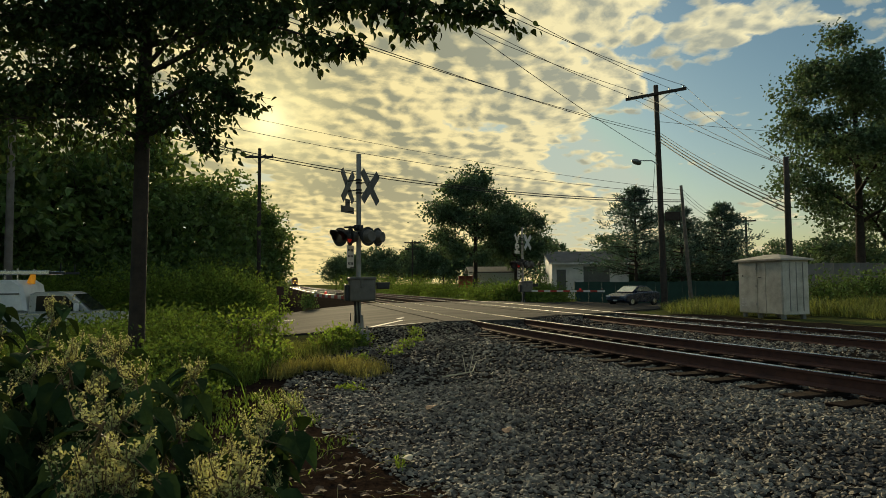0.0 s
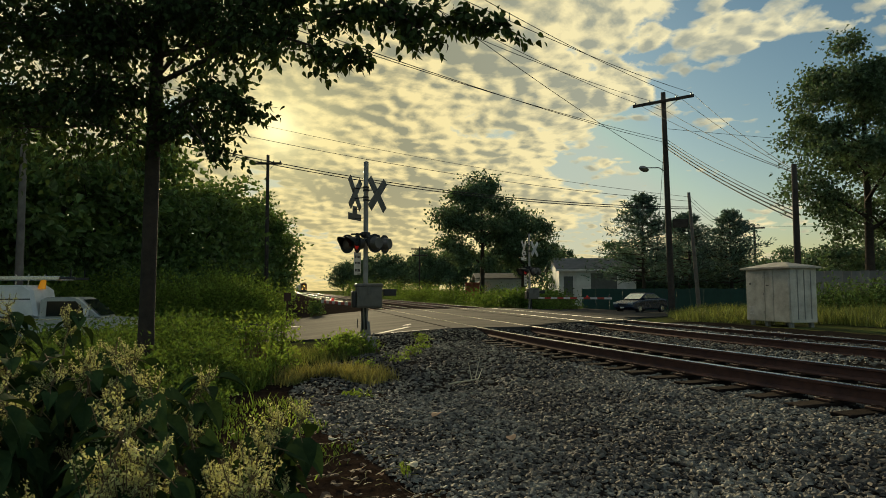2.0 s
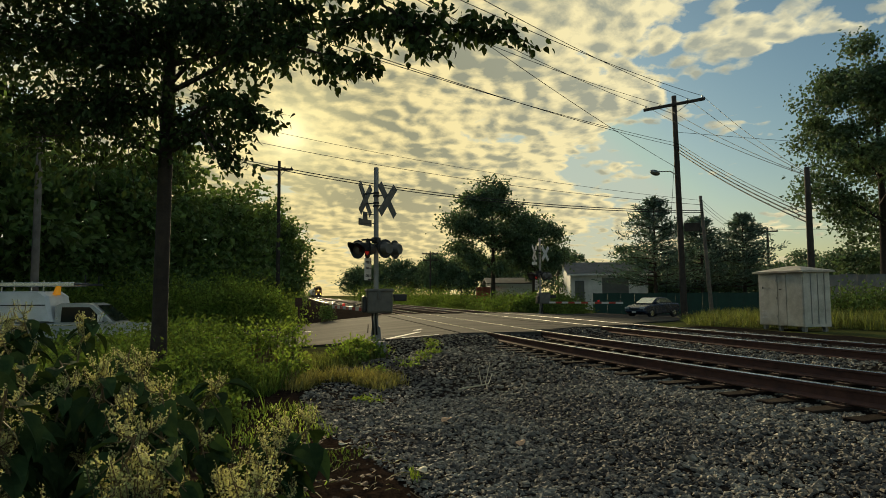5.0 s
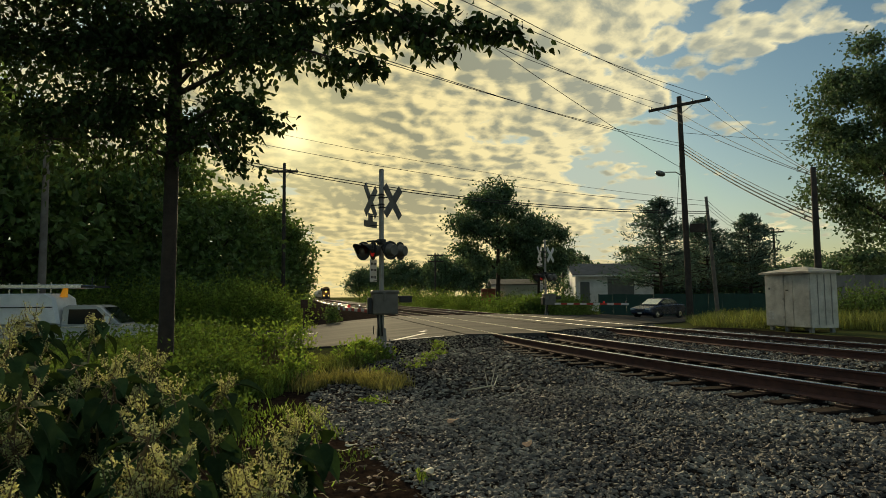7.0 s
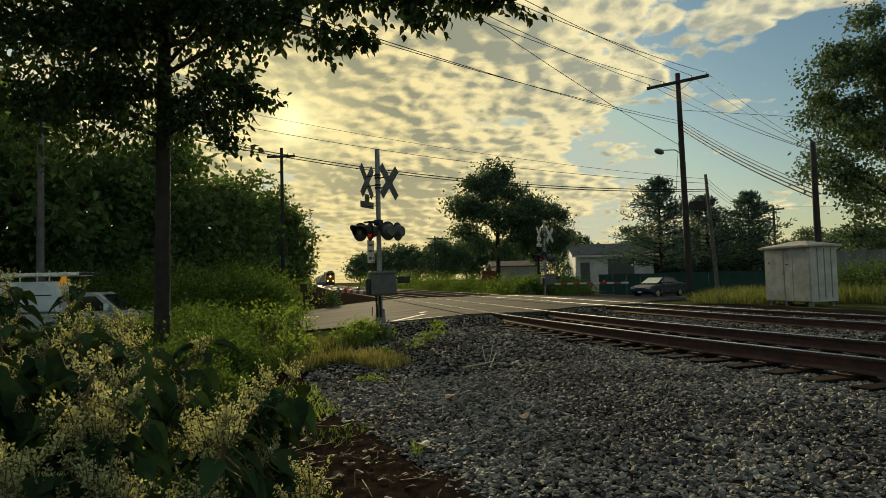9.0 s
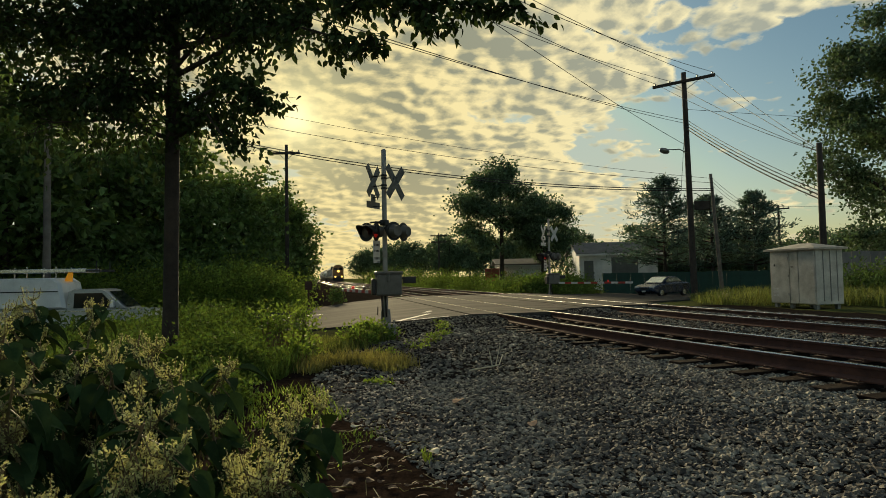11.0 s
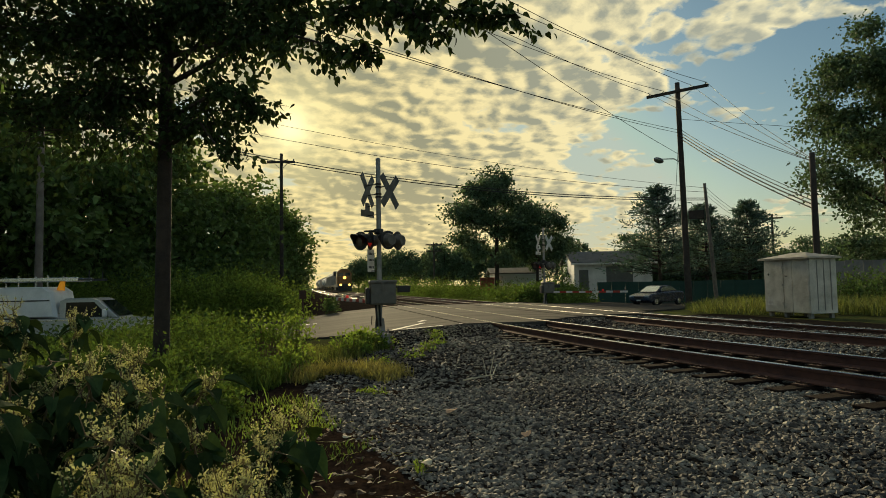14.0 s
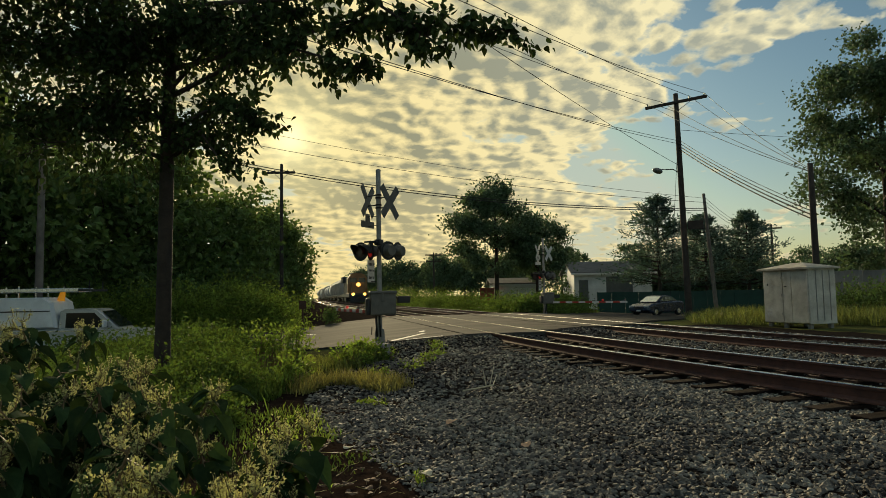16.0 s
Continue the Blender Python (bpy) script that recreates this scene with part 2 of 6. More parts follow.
M_SHRUB = material("shrub_leaf", (0.170, 0.235, 0.055), (0.090, 0.145, 0.028), 0.6, scale=1.0, fine=14, bump=0, island=0.5, spec=0.15, through=0.55)
M_FERN = material("soft_green_foliage", (0.110, 0.165, 0.036), (0.062, 0.105, 0.022), 0.7, scale=1.0, fine=14, bump=0, island=0.5, spec=0.2, through=0.35)
M_GRASS = material("grass_blade", (0.17, 0.19, 0.060), (0.10, 0.13, 0.040), 0.6, scale=1.5, fine=20, bump=0, island=0.45, spec=0.15, through=0.4)
M_DRYGRASS = material("dry_grass_blade", (0.20, 0.185, 0.065), (0.12, 0.13, 0.045), 0.7, scale=2, fine=20, bump=0, island=0.4, through=0.4)
M_KNOT = material("knotweed_leaf", (0.040, 0.070, 0.026), (0.020, 0.040, 0.015), 0.9, scale=12, fine=90, bump=0.15, island=0.35, spec=0.08, through=0.12)
M_FLOWER = material("cream_blossom", (0.54, 0.54, 0.29), (0.37, 0.38, 0.17), 0.8, scale=30, fine=90, bump=0, island=0.3, through=0.3)
M_STEM = material("red_green_stem", (0.16, 0.13, 0.05), (0.11, 0.06, 0.03), 0.6, scale=10, fine=60, bump=0.1)
M_WHITEWALL = material("white_siding", (0.80, 0.79, 0.76), (0.58, 0.57, 0.54), 0.7, scale=1.0, fine=20, bump=0.1)
M_ROOF = material("grey_shingles", (0.15, 0.145, 0.14), (0.09, 0.088, 0.085), 0.9, scale=1.5, fine=14, bump=0.5)
M_BLIND = material("grey_window_blind", (0.13, 0.135, 0.125), (0.09, 0.095, 0.09), 0.6, scale=2, fine=20, bump=0.05)
M_GLASS = glassy("dark_window_glass", (0.015, 0.018, 0.02))

# ---- mesh helpers ----


def lay(name, verts, faces, mat, parent=None, label="", smooth=False):
    """One mesh object from arrays of corners and faces."""
    me = bpy.data.meshes.new(name)
    me.from_pydata([tuple(map(float, v)) for v in verts], [], [tuple(int(i) for i in f) for f in faces])
    me.materials.append(mat)
    if smooth:
        me.polygons.foreach_set("use_smooth", [True] * len(me.polygons))
    ob = new(name, me)
    if parent is not None:
        ob.parent = parent
    if label:
        ob["label"] = label
    return ob


def part(name, bm, mat, parent=None, label="", smooth=False):
    me = bpy.data.meshes.new(name)
    bm.to_mesh(me)
    bm.free()
    me.materials.append(mat)
    if smooth:
        me.polygons.foreach_set("use_smooth", [True] * len(me.polygons))
    ob = new(name, me)
    if parent is not None:
        ob.parent = parent
    if label:
        ob["label"] = label
    return ob


def thing(name, m, label, category, group="", kind=""):
    ob = new(name)
    ob.matrix_basis = m
    return tagged(ob, label, category, group, kind)


def add_box(bm, lo, hi, bevel=0.0, m=None):
    size = [b - a for a, b in zip(lo, hi)]
    mid = [(a + b) / 2 for a, b in zip(lo, hi)]
    mat = Matrix.Translation(mid) @ Matrix.Diagonal((*size, 1))
    r = bmesh.ops.create_cube(bm, size=1.0, matrix=(m @ mat) if m else mat)
    if bevel:
        edges = list({e for v in r["verts"] for e in v.link_edges})
        bmesh.ops.bevel(bm, geom=edges, offset=bevel, segments=2, affect="EDGES", profile=0.6)
    return bm


def box(lo, hi, bevel=0.0, m=None):
    return add_box(bmesh.new(), lo, hi, bevel, m)


def add_tube(bm, a, b, r1, r2=None, n=10, caps=True):
    a, b = Vector(a), Vector(b)
    d = b - a
    m = Matrix.Translation((a + b) / 2) @ d.to_track_quat("Z", "Y").to_matrix().to_4x4()
    bmesh.ops.create_cone(bm, cap_ends=caps, segments=n, radius1=r1, radius2=r1 if r2 is None else r2, depth=d.length, matrix=m)
    return bm


def tube(a, b, r1, r2=None, n=10):
    return add_tube(bmesh.new(), a, b, r1, r2, n)


def sweep(profile, line, closed=True):
    """Corners and faces of a profile [(side, up)] carried along a line of (x, y, z)."""
    line = [Vector(p) for p in line]
    verts, faces, k = [], [], len(profile)
    for i, p in enumerate(line):
        d = (line[min(i + 1, len(line) - 1)] - line[max(i - 1, 0)])
        d.z = 0
        d.normalize()
        side = Vector((d.y, -d.x, 0))
        verts += [p + side * s + Vector((0, 0, u)) for s, u in profile]
    for i in range(len(line) - 1):
        for j in range(k if closed else k - 1):
            a, b = i * k + j, i * k + (j + 1) % k
            faces.append((a, b, b + k, a + k))
    if closed:
        faces += [tuple(range(k))[::-1], tuple(range((len(line) - 1) * k, len(line) * k))]
    return verts, faces


def tubes(lines, n=6):
    """Corners and faces of several tapered tubes: lines of (x, y, z, radius)."""
    verts, faces = [], []
    for line in lines:
        pts = [Vector(p[:3]) for p in line]
        base = len(verts)
        for i, p in enumerate(pts):
            d = (pts[min(i + 1, len(pts) - 1)] - pts[max(i - 1, 0)]).normalized()
            u = d.orthogonal().normalized()
            v = d.cross(u)
            for j in range(n):
                a = 2 * math.pi * j / n
                verts.append(p + (u * math.cos(a) + v * math.sin(a)) * line[i][3])
        for i in range(len(pts) - 1):
            for j in range(n):
                a, b = base + i * n + j, base + i * n + (j + 1) % n
                faces.append((a, b, b + n, a + n))
        faces.append(tuple(base + (len(pts) - 1) * n + j for j in range(n)))
    return verts, faces


def fast_mesh(name, verts, faces, mat, parent=None, label="", flat=True):
    """As lay(), for large arrays: verts (n, 3), faces (m, 3 or 4)."""
    verts, faces = np.asarray(verts, np.float32), np.asarray(faces, np.int32)
    me = bpy.data.meshes.new(name)
    k = faces.shape[1]
    me.vertices.add(len(verts))
    me.vertices.foreach_set("co", verts.ravel())
    me.loops.add(faces.size)
    me.loops.foreach_set("vertex_index", faces.ravel())
    me.polygons.add(len(faces))
    me.polygons.foreach_set("loop_start", np.arange(0, faces.size, k, dtype=np.int32))
    me.update(calc_edges=True)
    me.validate()
    if flat:
        me.shade_flat()
    me.materials.append(mat)
    ob = new(name, me)
    if parent is not None:
        ob.parent = parent
    if label:
        ob["label"] = label
    return ob


def unit(v):
    return v / np.maximum(np.linalg.norm(v, axis=-1, keepdims=True), 1e-9)


def leaf_arrays(rng, at, size, way=None, wide=0.6, droop=0.0, spread=1.0):
    """Corners and faces of folded leaves (four corners and a fold) at the given places."""
    n = len(at)
    d = rng.normal(size=(n, 3)) * spread
    if way is not None:
        d = d + way
    d[:, 2] -= droop
    d = unit(d)
    s = unit(np.cross(d, rng.normal(size=(n, 3))))
    up = np.cross(s, d)
    ln = (size * rng.uniform(0.65, 1.3, n))[:, None]
    w = ln * wide / 2
    mid = at + d * ln * 0.42
    verts = np.stack([at, mid + s * w + up * w * 0.35, at + d * ln - up * ln * 0.1, mid - s * w + up * w * 0.35], 1).reshape(-1, 3)
    base = np.arange(n)[:, None] * 4
    faces = np.concatenate([base + [0, 1, 2], base + [0, 2, 3]], 1).reshape(-1, 3)
    return verts, faces


def smooth01(v):
    v = min(1.0, max(0.0, v))
    return v * v * (3 - 2 * v)


def rail_shift(y):
    """The slight bends of the line before and past the crossing."""
    d = max(0.0, 16.0 - max(y, 1.0))
    e = max(0.0, 1.0 - y)
    return 0.0066 * d * d + 0.198 * e - 1.35 * smooth01((y - 25) / 75)


TRACK_X = (5.62, 9.75)
NEAR_EDGE = ((-90, 30), (-12, 20.5), (-4, 19.0), (0, 17.5), (2.2, 16.2), (5, 16.1), (9.9, 18.8), (11.5, 20.2), (18, 28), (28, 41), (90, 125))
FAR_EDGE = ((-90, 40), (-12, 29.5), (-4, 29), (0, 29.6), (2.8, 31), (6, 32), (9.9, 32.5), (12, 33), (16, 38.5), (23, 48.5), (82, 132))
ROAD_Z = ((-90, -1.8), (-12, -1.1), (-4, -0.70), (0, -0.38), (2, -0.17), (4.2, -0.02), (11.5, -0.02), (18, -0.38), (28, -0.85), (90, -1.5))


def along(table, x):
    return float(np.interp(x, [p[0] for p in table], [p[1] for p in table]))


def ground_z(x, y):
    """The height of the ground."""
    left = -0.45 - 0.35 * smooth01((y - 13) / 14)
    right = -0.10 - 0.75 * smooth01((y - 17) / 25)
    side = left + (right - left) * smooth01((x - 4) / 8)
    sh = rail_shift(y)
    d = max(TRACK_X[0] + sh - 1.75 - x, x - (TRACK_X[1] + sh + 1.75))
    z = side + (max(-0.27, side) - side) * (1 - smooth01(d / 2.2))
    rd = max(along(NEAR_EDGE, x) - y, y - along(FAR_EDGE, x))
    rz = along(ROAD_Z, x) - 0.06
    k = 1 - smooth01(rd / 2.0)
    if rd < -0.3:
        return min(rz, z) if rd < -0.6 else rz
    return z + (rz - z) * k


# ---- ground, road, tracks ----


def build_ground():
    xs = np.concatenate([np.linspace(-900, -60, 14), np.linspace(-50, -14, 19), np.arange(-12, 22.01, 0.4), np.linspace(24, 60, 19), np.linspace(75, 900, 14)])
    ys = np.concatenate([np.linspace(-300, -20, 8), np.arange(-12, 40.01, 0.4), np.linspace(42, 120, 40), np.linspace(140, 1500, 18)])
    verts = [(x, y, ground_z(x, y) + (0.03 * noise.noise((x * 0.9, y * 0.9, 0)) if abs(x) < 50 else 0)) for y in ys for x in xs]
    n = len(xs)
    faces = [(j * n + i, j * n + i + 1, (j + 1) * n + i + 1, (j + 1) * n + i) for j in range(len(ys) - 1) for i in range(n - 1)]
    ob = fast_mesh("ground", verts, faces, M_VERGE, flat=False)
    tagged(ob, "weedy brown earth beside the railway line", "ground", kind="structure")
    # dark litter-covered soil under the bushes
    xs, ys = np.arange(-3.2, 1.5, 0.15), np.arange(-2, 10, 0.15)
    n = len(xs)
    verts = [(x + 0.1 * noise.noise((x, y, 3)), y, ground_z(x, y) + 0.025 + 0.03 * noise.noise((x * 0.9, y * 0.9, 0)) + 0.012 * noise.noise((x * 7, y * 7, 1))) for y in ys for x in xs]
    faces = [(j * n + i, j * n + i + 1, (j + 1) * n + i + 1, (j + 1) * n + i) for j in range(len(ys) - 1) for i in range(n - 1)]
    soil = fast_mesh("soil", verts, faces, M_SOIL, flat=False)
    tagged(soil, "dark brown soil strewn with dead twigs and leaf litter", "soil", kind="structure")


build_ground()


def road_strip(name, mat, u0, u1, lift, x0, x1, step=0.5):
    """A strip of the road between two shares of its width (0 near edge, 1 far edge)."""
    xs = np.arange(x0, x1 + 1e-6, step)
    verts, faces = [], []
    m = 10
    for x in xs:
        a, b = along(NEAR_EDGE, x), along(FAR_EDGE, x)
        for j in range(m + 1):
            u = u0 + (u1 - u0) * j / m
            verts.append((x, a + (b - a) * u, along(ROAD_Z, x) + lift))
    k = m + 1
    for i in range(len(xs) - 1):
        for j in range(m):
            faces.append((i * k + j, (i + 1) * k + j, (i + 1) * k + j + 1, i * k + j + 1))
    return verts, faces


def build_road():
    v, f = road_strip("road", M_ASPHALT, 0, 1, 0, -80, 80, 0.5)
    # a kerb of asphalt thickness along both edges
    n0 = len(v)
    v += [(x, y, z - 0.12) for x, y, z in v]
    k = 11
    rows = n0 // k
    for i in range(rows - 1):
        for j in (0, k - 1):
            a, b = i * k + j, (i + 1) * k + j
            f.append((a, b, b + n0, a + n0) if j else (b, a, a + n0, b + n0))
    road = fast_mesh("road", v, f, M_ASPHALT)
    tagged(road, "worn grey asphalt road rising to the level crossing", "road", kind="structure")


build_road()


def paint_mark(name, pts, lift=0.004):
    bm = bmesh.new()
    bm.faces.new([bm.verts.new((x, y, along(ROAD_Z, x) + lift)) for x, y in pts])
    bmesh.ops.recalc_face_normals(bm, faces=bm.faces)
    ob = part(name, bm, M_PAINT)
    tagged(ob, "worn white painted line on the asphalt road", "road marking", kind="structure")
    return ob


paint_mark("road_marking", [(2.2, 16.45), (3.3, 17.9), (3.42, 17.8), (2.34, 16.35)])
paint_mark("road_marking", [(3.3, 18.6), (4.35, 20.4), (4.5, 20.3), (3.45, 18.5)])
paint_mark("road_marking", [(2.6, 16.25), (4.3, 16.3), (4.3, 16.42), (2.6, 16.37)])
paint_mark("road_marking", [(-6, 24.2), (0.5, 23.6), (0.5, 23.75), (-6, 24.35)])

RAIL_PROFILE = ((-0.07, -0.17), (0.07, -0.17), (0.07, -0.155), (0.012, -0.125), (0.012, -0.045), (0.034, -0.035), (0.034, -0.006), (-0.034, -0.006), (-0.034, -0.035), (-0.012, -0.045), (-0.012, -0.125), (-0.07, -0.155))
HEAD_PROFILE = ((-0.033, -0.006), (0.033, -0.006), (0.030, 0.0), (-0.030, 0.0))


def track_line(centre, off, y0, y1):
    ys = list(np.arange(y0, 20, 0.5)) + list(np.linspace(20, y1, 60))
    return [(centre + off + rail_shift(y), y, 0.0) for y in ys]


def build_track(centre, label):
    track = thing("railway_track", Matrix(), label, "railway track", "railway tracks", "structure")
    for off in (-0.7525, 0.7525):
        rail = lay("rail", *sweep(RAIL_PROFILE, track_line(centre, off, -14, 700)), M_RAIL, track, "rust-brown steel rail")
        lay("rail_head", *sweep(HEAD_PROFILE, track_line(centre, off, -14, 700)), M_HEAD, rail, "polished rail top")
    tie = box((-1.3, -0.11, -0.17), (1.3, 0.11, 0.0), 0.015)
    tie_me = bpy.data.meshes.new("tie")
    tie.to_mesh(tie_me)
    tie.free()
    tie_me.materials.append(M_TIE)
    plate_bm = bmesh.new()
    for off in (-0.7525, 0.7525):
        add_box(plate_bm, (off - 0.17, -0.09, 0.0), (off + 0.17, 0.09, 0.02))
        for sx in (-0.1, 0.1):
            for sy in (-0.05, 0.05):
                add_box(plate_bm, (off + sx - 0.015, sy - 0.015, 0.02), (off + sx + 0.015, sy + 0.015, 0.04))
    plate_me = bpy.data.meshes.new("tie_plate")
    plate_bm.to_mesh(plate_me)
    plate_bm.free()
    plate_me.materials.append(M_PLATE)
    rng = random.Random(int(centre * 10))
    ys = [y for y in np.arange(-6, 90, 0.53) if not along(NEAR_EDGE, centre) - 0.4 < y < along(FAR_EDGE, centre) + 0.4]
    for y in ys:
        ob = new("tie", tie_me)
        ob.parent = track
        sl = rail_shift(y - 0.5) - rail_shift(y + 0.5)
        ob.matrix_basis = Matrix.Translation((centre + rail_shift(y) + rng.uniform(-0.05, 0.05), y + rng.uniform(-0.03, 0.03), -0.200 + rng.uniform(-0.008, 0.008))) @ Euler((0, 0, sl + rng.uniform(-0.02, 0.02))).to_matrix().to_4x4()
        if y < 30:
            pl = new("tie_plate", plate_me)
            pl.parent = track
            pl.matrix_basis = Matrix.Translation((centre + rail_shift(y), y, -0.192)) @ Euler((0, 0, sl)).to_matrix().to_4x4()
    return track


for c, text in zip(TRACK_X, ("rusty railway track with polished rail tops on ballast", "far railway track on which the freight train comes")):
    build_track(c, text)
# rubber-edged panels that fill the road between and beside the rails
for c in TRACK_X:
    for a, b in ((-1.5, -0.80), (-0.70, 0.70), (0.80, 1.5)):
        bm = bmesh.new()
        y0, y1 = along(NEAR_EDGE, c + a) - 0.15, along(FAR_EDGE, c + a) + 0.1
        n = 8
        for i in range(n):
            ya, yb = y0 + (y1 - y0) * i / n, y0 + (y1 - y0) * (i + 1) / n
            add_box(bm, (c + a, ya + 0.006, -0.10), (c + b, yb - 0.006, -0.008))
        tagged(part("crossing_panel", bm, M_ASPHALT), "grey asphalt crossing panels between the rails", "crossing panel", "crossing panels", "structure")


def gravel_edge(y):
    """Where the ballast ends towards the bushes."""
    return float(np.interp(y, (-2, 3.5, 4.5, 5.5, 7, 9, 11, 13, 16), (1.2, 1.05, 0.85, 0.60, 0.22, 0.0, 0.5, 1.0, 1.6))) + 0.12 * noise.noise((y * 1.3, 0, 5))


def build_ballast():
    xs, ys = np.linspace(0, 1, 60), np.concatenate([np.arange(-8, 18, 0.25)])
    n = len(xs)
    verts = []
    for y in ys:
        a, b = gravel_edge(y), TRACK_X[1] + 3.0 + rail_shift(y)
        for u in xs:
            x = a + (b - a) * u
            verts.append((x, min(y, along(NEAR_EDGE, x) + 0.1), ground_z(x, min(y, along(NEAR_EDGE, x))) + 0.03 + 0.025 * noise.noise((x * 1.7, y * 1.7, 2)) + 0.014 * noise.noise((x * 8, y * 8, 4))))
    faces = [(j * n + i, j * n + i + 1, (j + 1) * n + i + 1, (j + 1) * n + i) for j in range(len(ys) - 1) for i in range(n - 1)]
    tagged(fast_mesh("ballast_bed", verts, faces, M_BED, flat=False), "bed of fine crushed stone under the tracks, coloured dark like shaded gaps", "ballast", kind="structure")
    verts, faces = [], []
    ys = np.concatenate([np.arange(32.4, 60, 1.0), np.arange(60, 400, 10.0)])
    for y in ys:
        a, b = TRACK_X[0] - 5.0 + rail_shift(y), TRACK_X[1] + 2.6 + rail_shift(y)
        for u in np.linspace(0, 1, 24):
            x = a + (b - a) * u
            yy = max(y, along(FAR_EDGE, x) - 0.1)
            verts.append((x, yy, ground_z(x, yy) + 0.09 + 0.03 * noise.noise((x * 1.7, yy * 1.7, 2))))
    faces = [(j * 24 + i, j * 24 + i + 1, (j + 1) * 24 + i + 1, (j + 1) * 24 + i) for j in range(len(ys) - 1) for i in range(23)]
    tagged(fast_mesh("ballast_bed", verts, faces, M_BEDFAR, flat=False), "brownish ballast embankment past the crossing, darkened as if in shade", "ballast", kind="structure")
    # the stones: twenty flat split chips, strewn, turned and tilted
    rng = np.random.default_rng(5)
    corner = np.array([(x, y, z) for z in (-1, 1) for y in (-1, 1) for x in (-1, 1)], float)
    tri = np.array([(0, 2, 3), (0, 3, 1), (4, 5, 7), (4, 7, 6), (0, 1, 5), (0, 5, 4), (2, 6, 7), (2, 7, 3), (0, 4, 6), (0, 6, 2), (1, 3, 7), (1, 7, 5)])
    shapes = []
    for _ in range(20):
        top = np.where(corner[:, 2:] > 0, rng.uniform(0.35, 0.9, (8, 1)), 1.0) * np.array([1, 1, 0]) + np.array([0, 0, 1.0])
        shapes.append(corner * top * rng.uniform(0.6, 1.15, (8, 3)) * np.array([1.0, rng.uniform(0.5, 0.85), rng.uniform(0.22, 0.5)]))
    zones = ((0.0, 6.5, 1.6, 8.5, 62000, 0.009, 0.034), (0.0, 11.5, 8.5, 20.0, 36000, 0.015, 0.042), (3.0, 13.0, 2.0, 10.0, 12000, 0.014, 0.040))
    allv, allf, count = [], [], 0
    for x0, x1, y0, y1, num, s0, s1 in zones:
        px, py = rng.uniform(x0, x1, num), rng.uniform(y0, y1, num)
        for x, y in zip(px, py):
            if x < gravel_edge(y) + rng.normal(0, 0.06) or y > along(NEAR_EDGE, x) + rng.uniform(-0.4, 0.2):
                continue
            sh = rail_shift(y)
            if any(abs(x - c - sh) < 0.9 for c in TRACK_X) and rng.random() < 0.2:
                continue
            if any(abs(abs(x - c - sh) - 0.7525) < 0.1 for c in TRACK_X):
                continue
            s = s0 + (s1 - s0) * rng.random() ** 1.3
            q = Euler(rng.uniform(-0.45, 0.45, 2).tolist() + [rng.uniform(0, 6.28)]).to_matrix()
            v = shapes[rng.integers(20)] @ np.array(q).T * s
            z = ground_z(x, y) + 0.03 + 0.025 * noise.noise((x * 1.7, y * 1.7, 2)) + 0.014 * noise.noise((x * 8, y * 8, 4)) + s * rng.uniform(0.0, 0.45)
            allv.append(v + (x, y, z))
            allf.append(tri + count * 8)
            count += 1
    ob = fast_mesh("ballast_stones", np.concatenate(allv), np.concatenate(allf), M_STONE)
    tagged(ob, "loose angular grey ballast stones beside the track", "gravel", kind="stuff")


build_ballast()

# ---- trees and plants ----


def limb_lines(rng, height, spread, trunk_r, split=0.45, limbs=9, lean=(0, 0)):
    """Trunk and limbs as tapered lines, and the limbs' outer ends."""
    lines, ends = [], []
    top = Vector((lean[0], lean[1], height * 0.86))
    trunk = [(top.x * t + 0.12 * math.sin(3 * t), top.y * t, top.z * t, trunk_r * (1 - 0.8 * t)) for t in np.linspace(0, 1, 7)]
    lines.append(trunk)
    for i in range(limbs):
        t = split + (0.95 - split) * i / limbs
        a = i * 2.4 + rng.uniform(-0.4, 0.4)
        p = Vector((top.x * t, top.y * t, top.z * t))
        ln = spread * rng.uniform(0.65, 1.05) * (1.1 - 0.45 * (t - split) / (1 - split))
        d = Vector((math.cos(a), math.sin(a), rng.uniform(0.35, 0.9))).normalized()
        pts = [p, p + d * ln * 0.5 + Vector((0, 0, 0.1 * ln)), p + d * ln + Vector((0, 0, 0.05 * ln))]
        r = trunk_r * (1 - 0.8 * t) * 0.6
        lines.append([(*q, r * k) for q, k in zip(pts, (1, 0.6, 0.2))])
        ends += [pts[1], pts[2]]
        for s in (-1, 1):
            e = pts[1] + Vector((math.cos(a + s * 0.8), math.sin(a + s * 0.8), rng.uniform(0.1, 0.6))) * ln * 0.5
            lines.append([(*pts[1], r * 0.5), (*e, r * 0.15)])
            ends.append(e)
    ends.append(top)
    return lines, ends


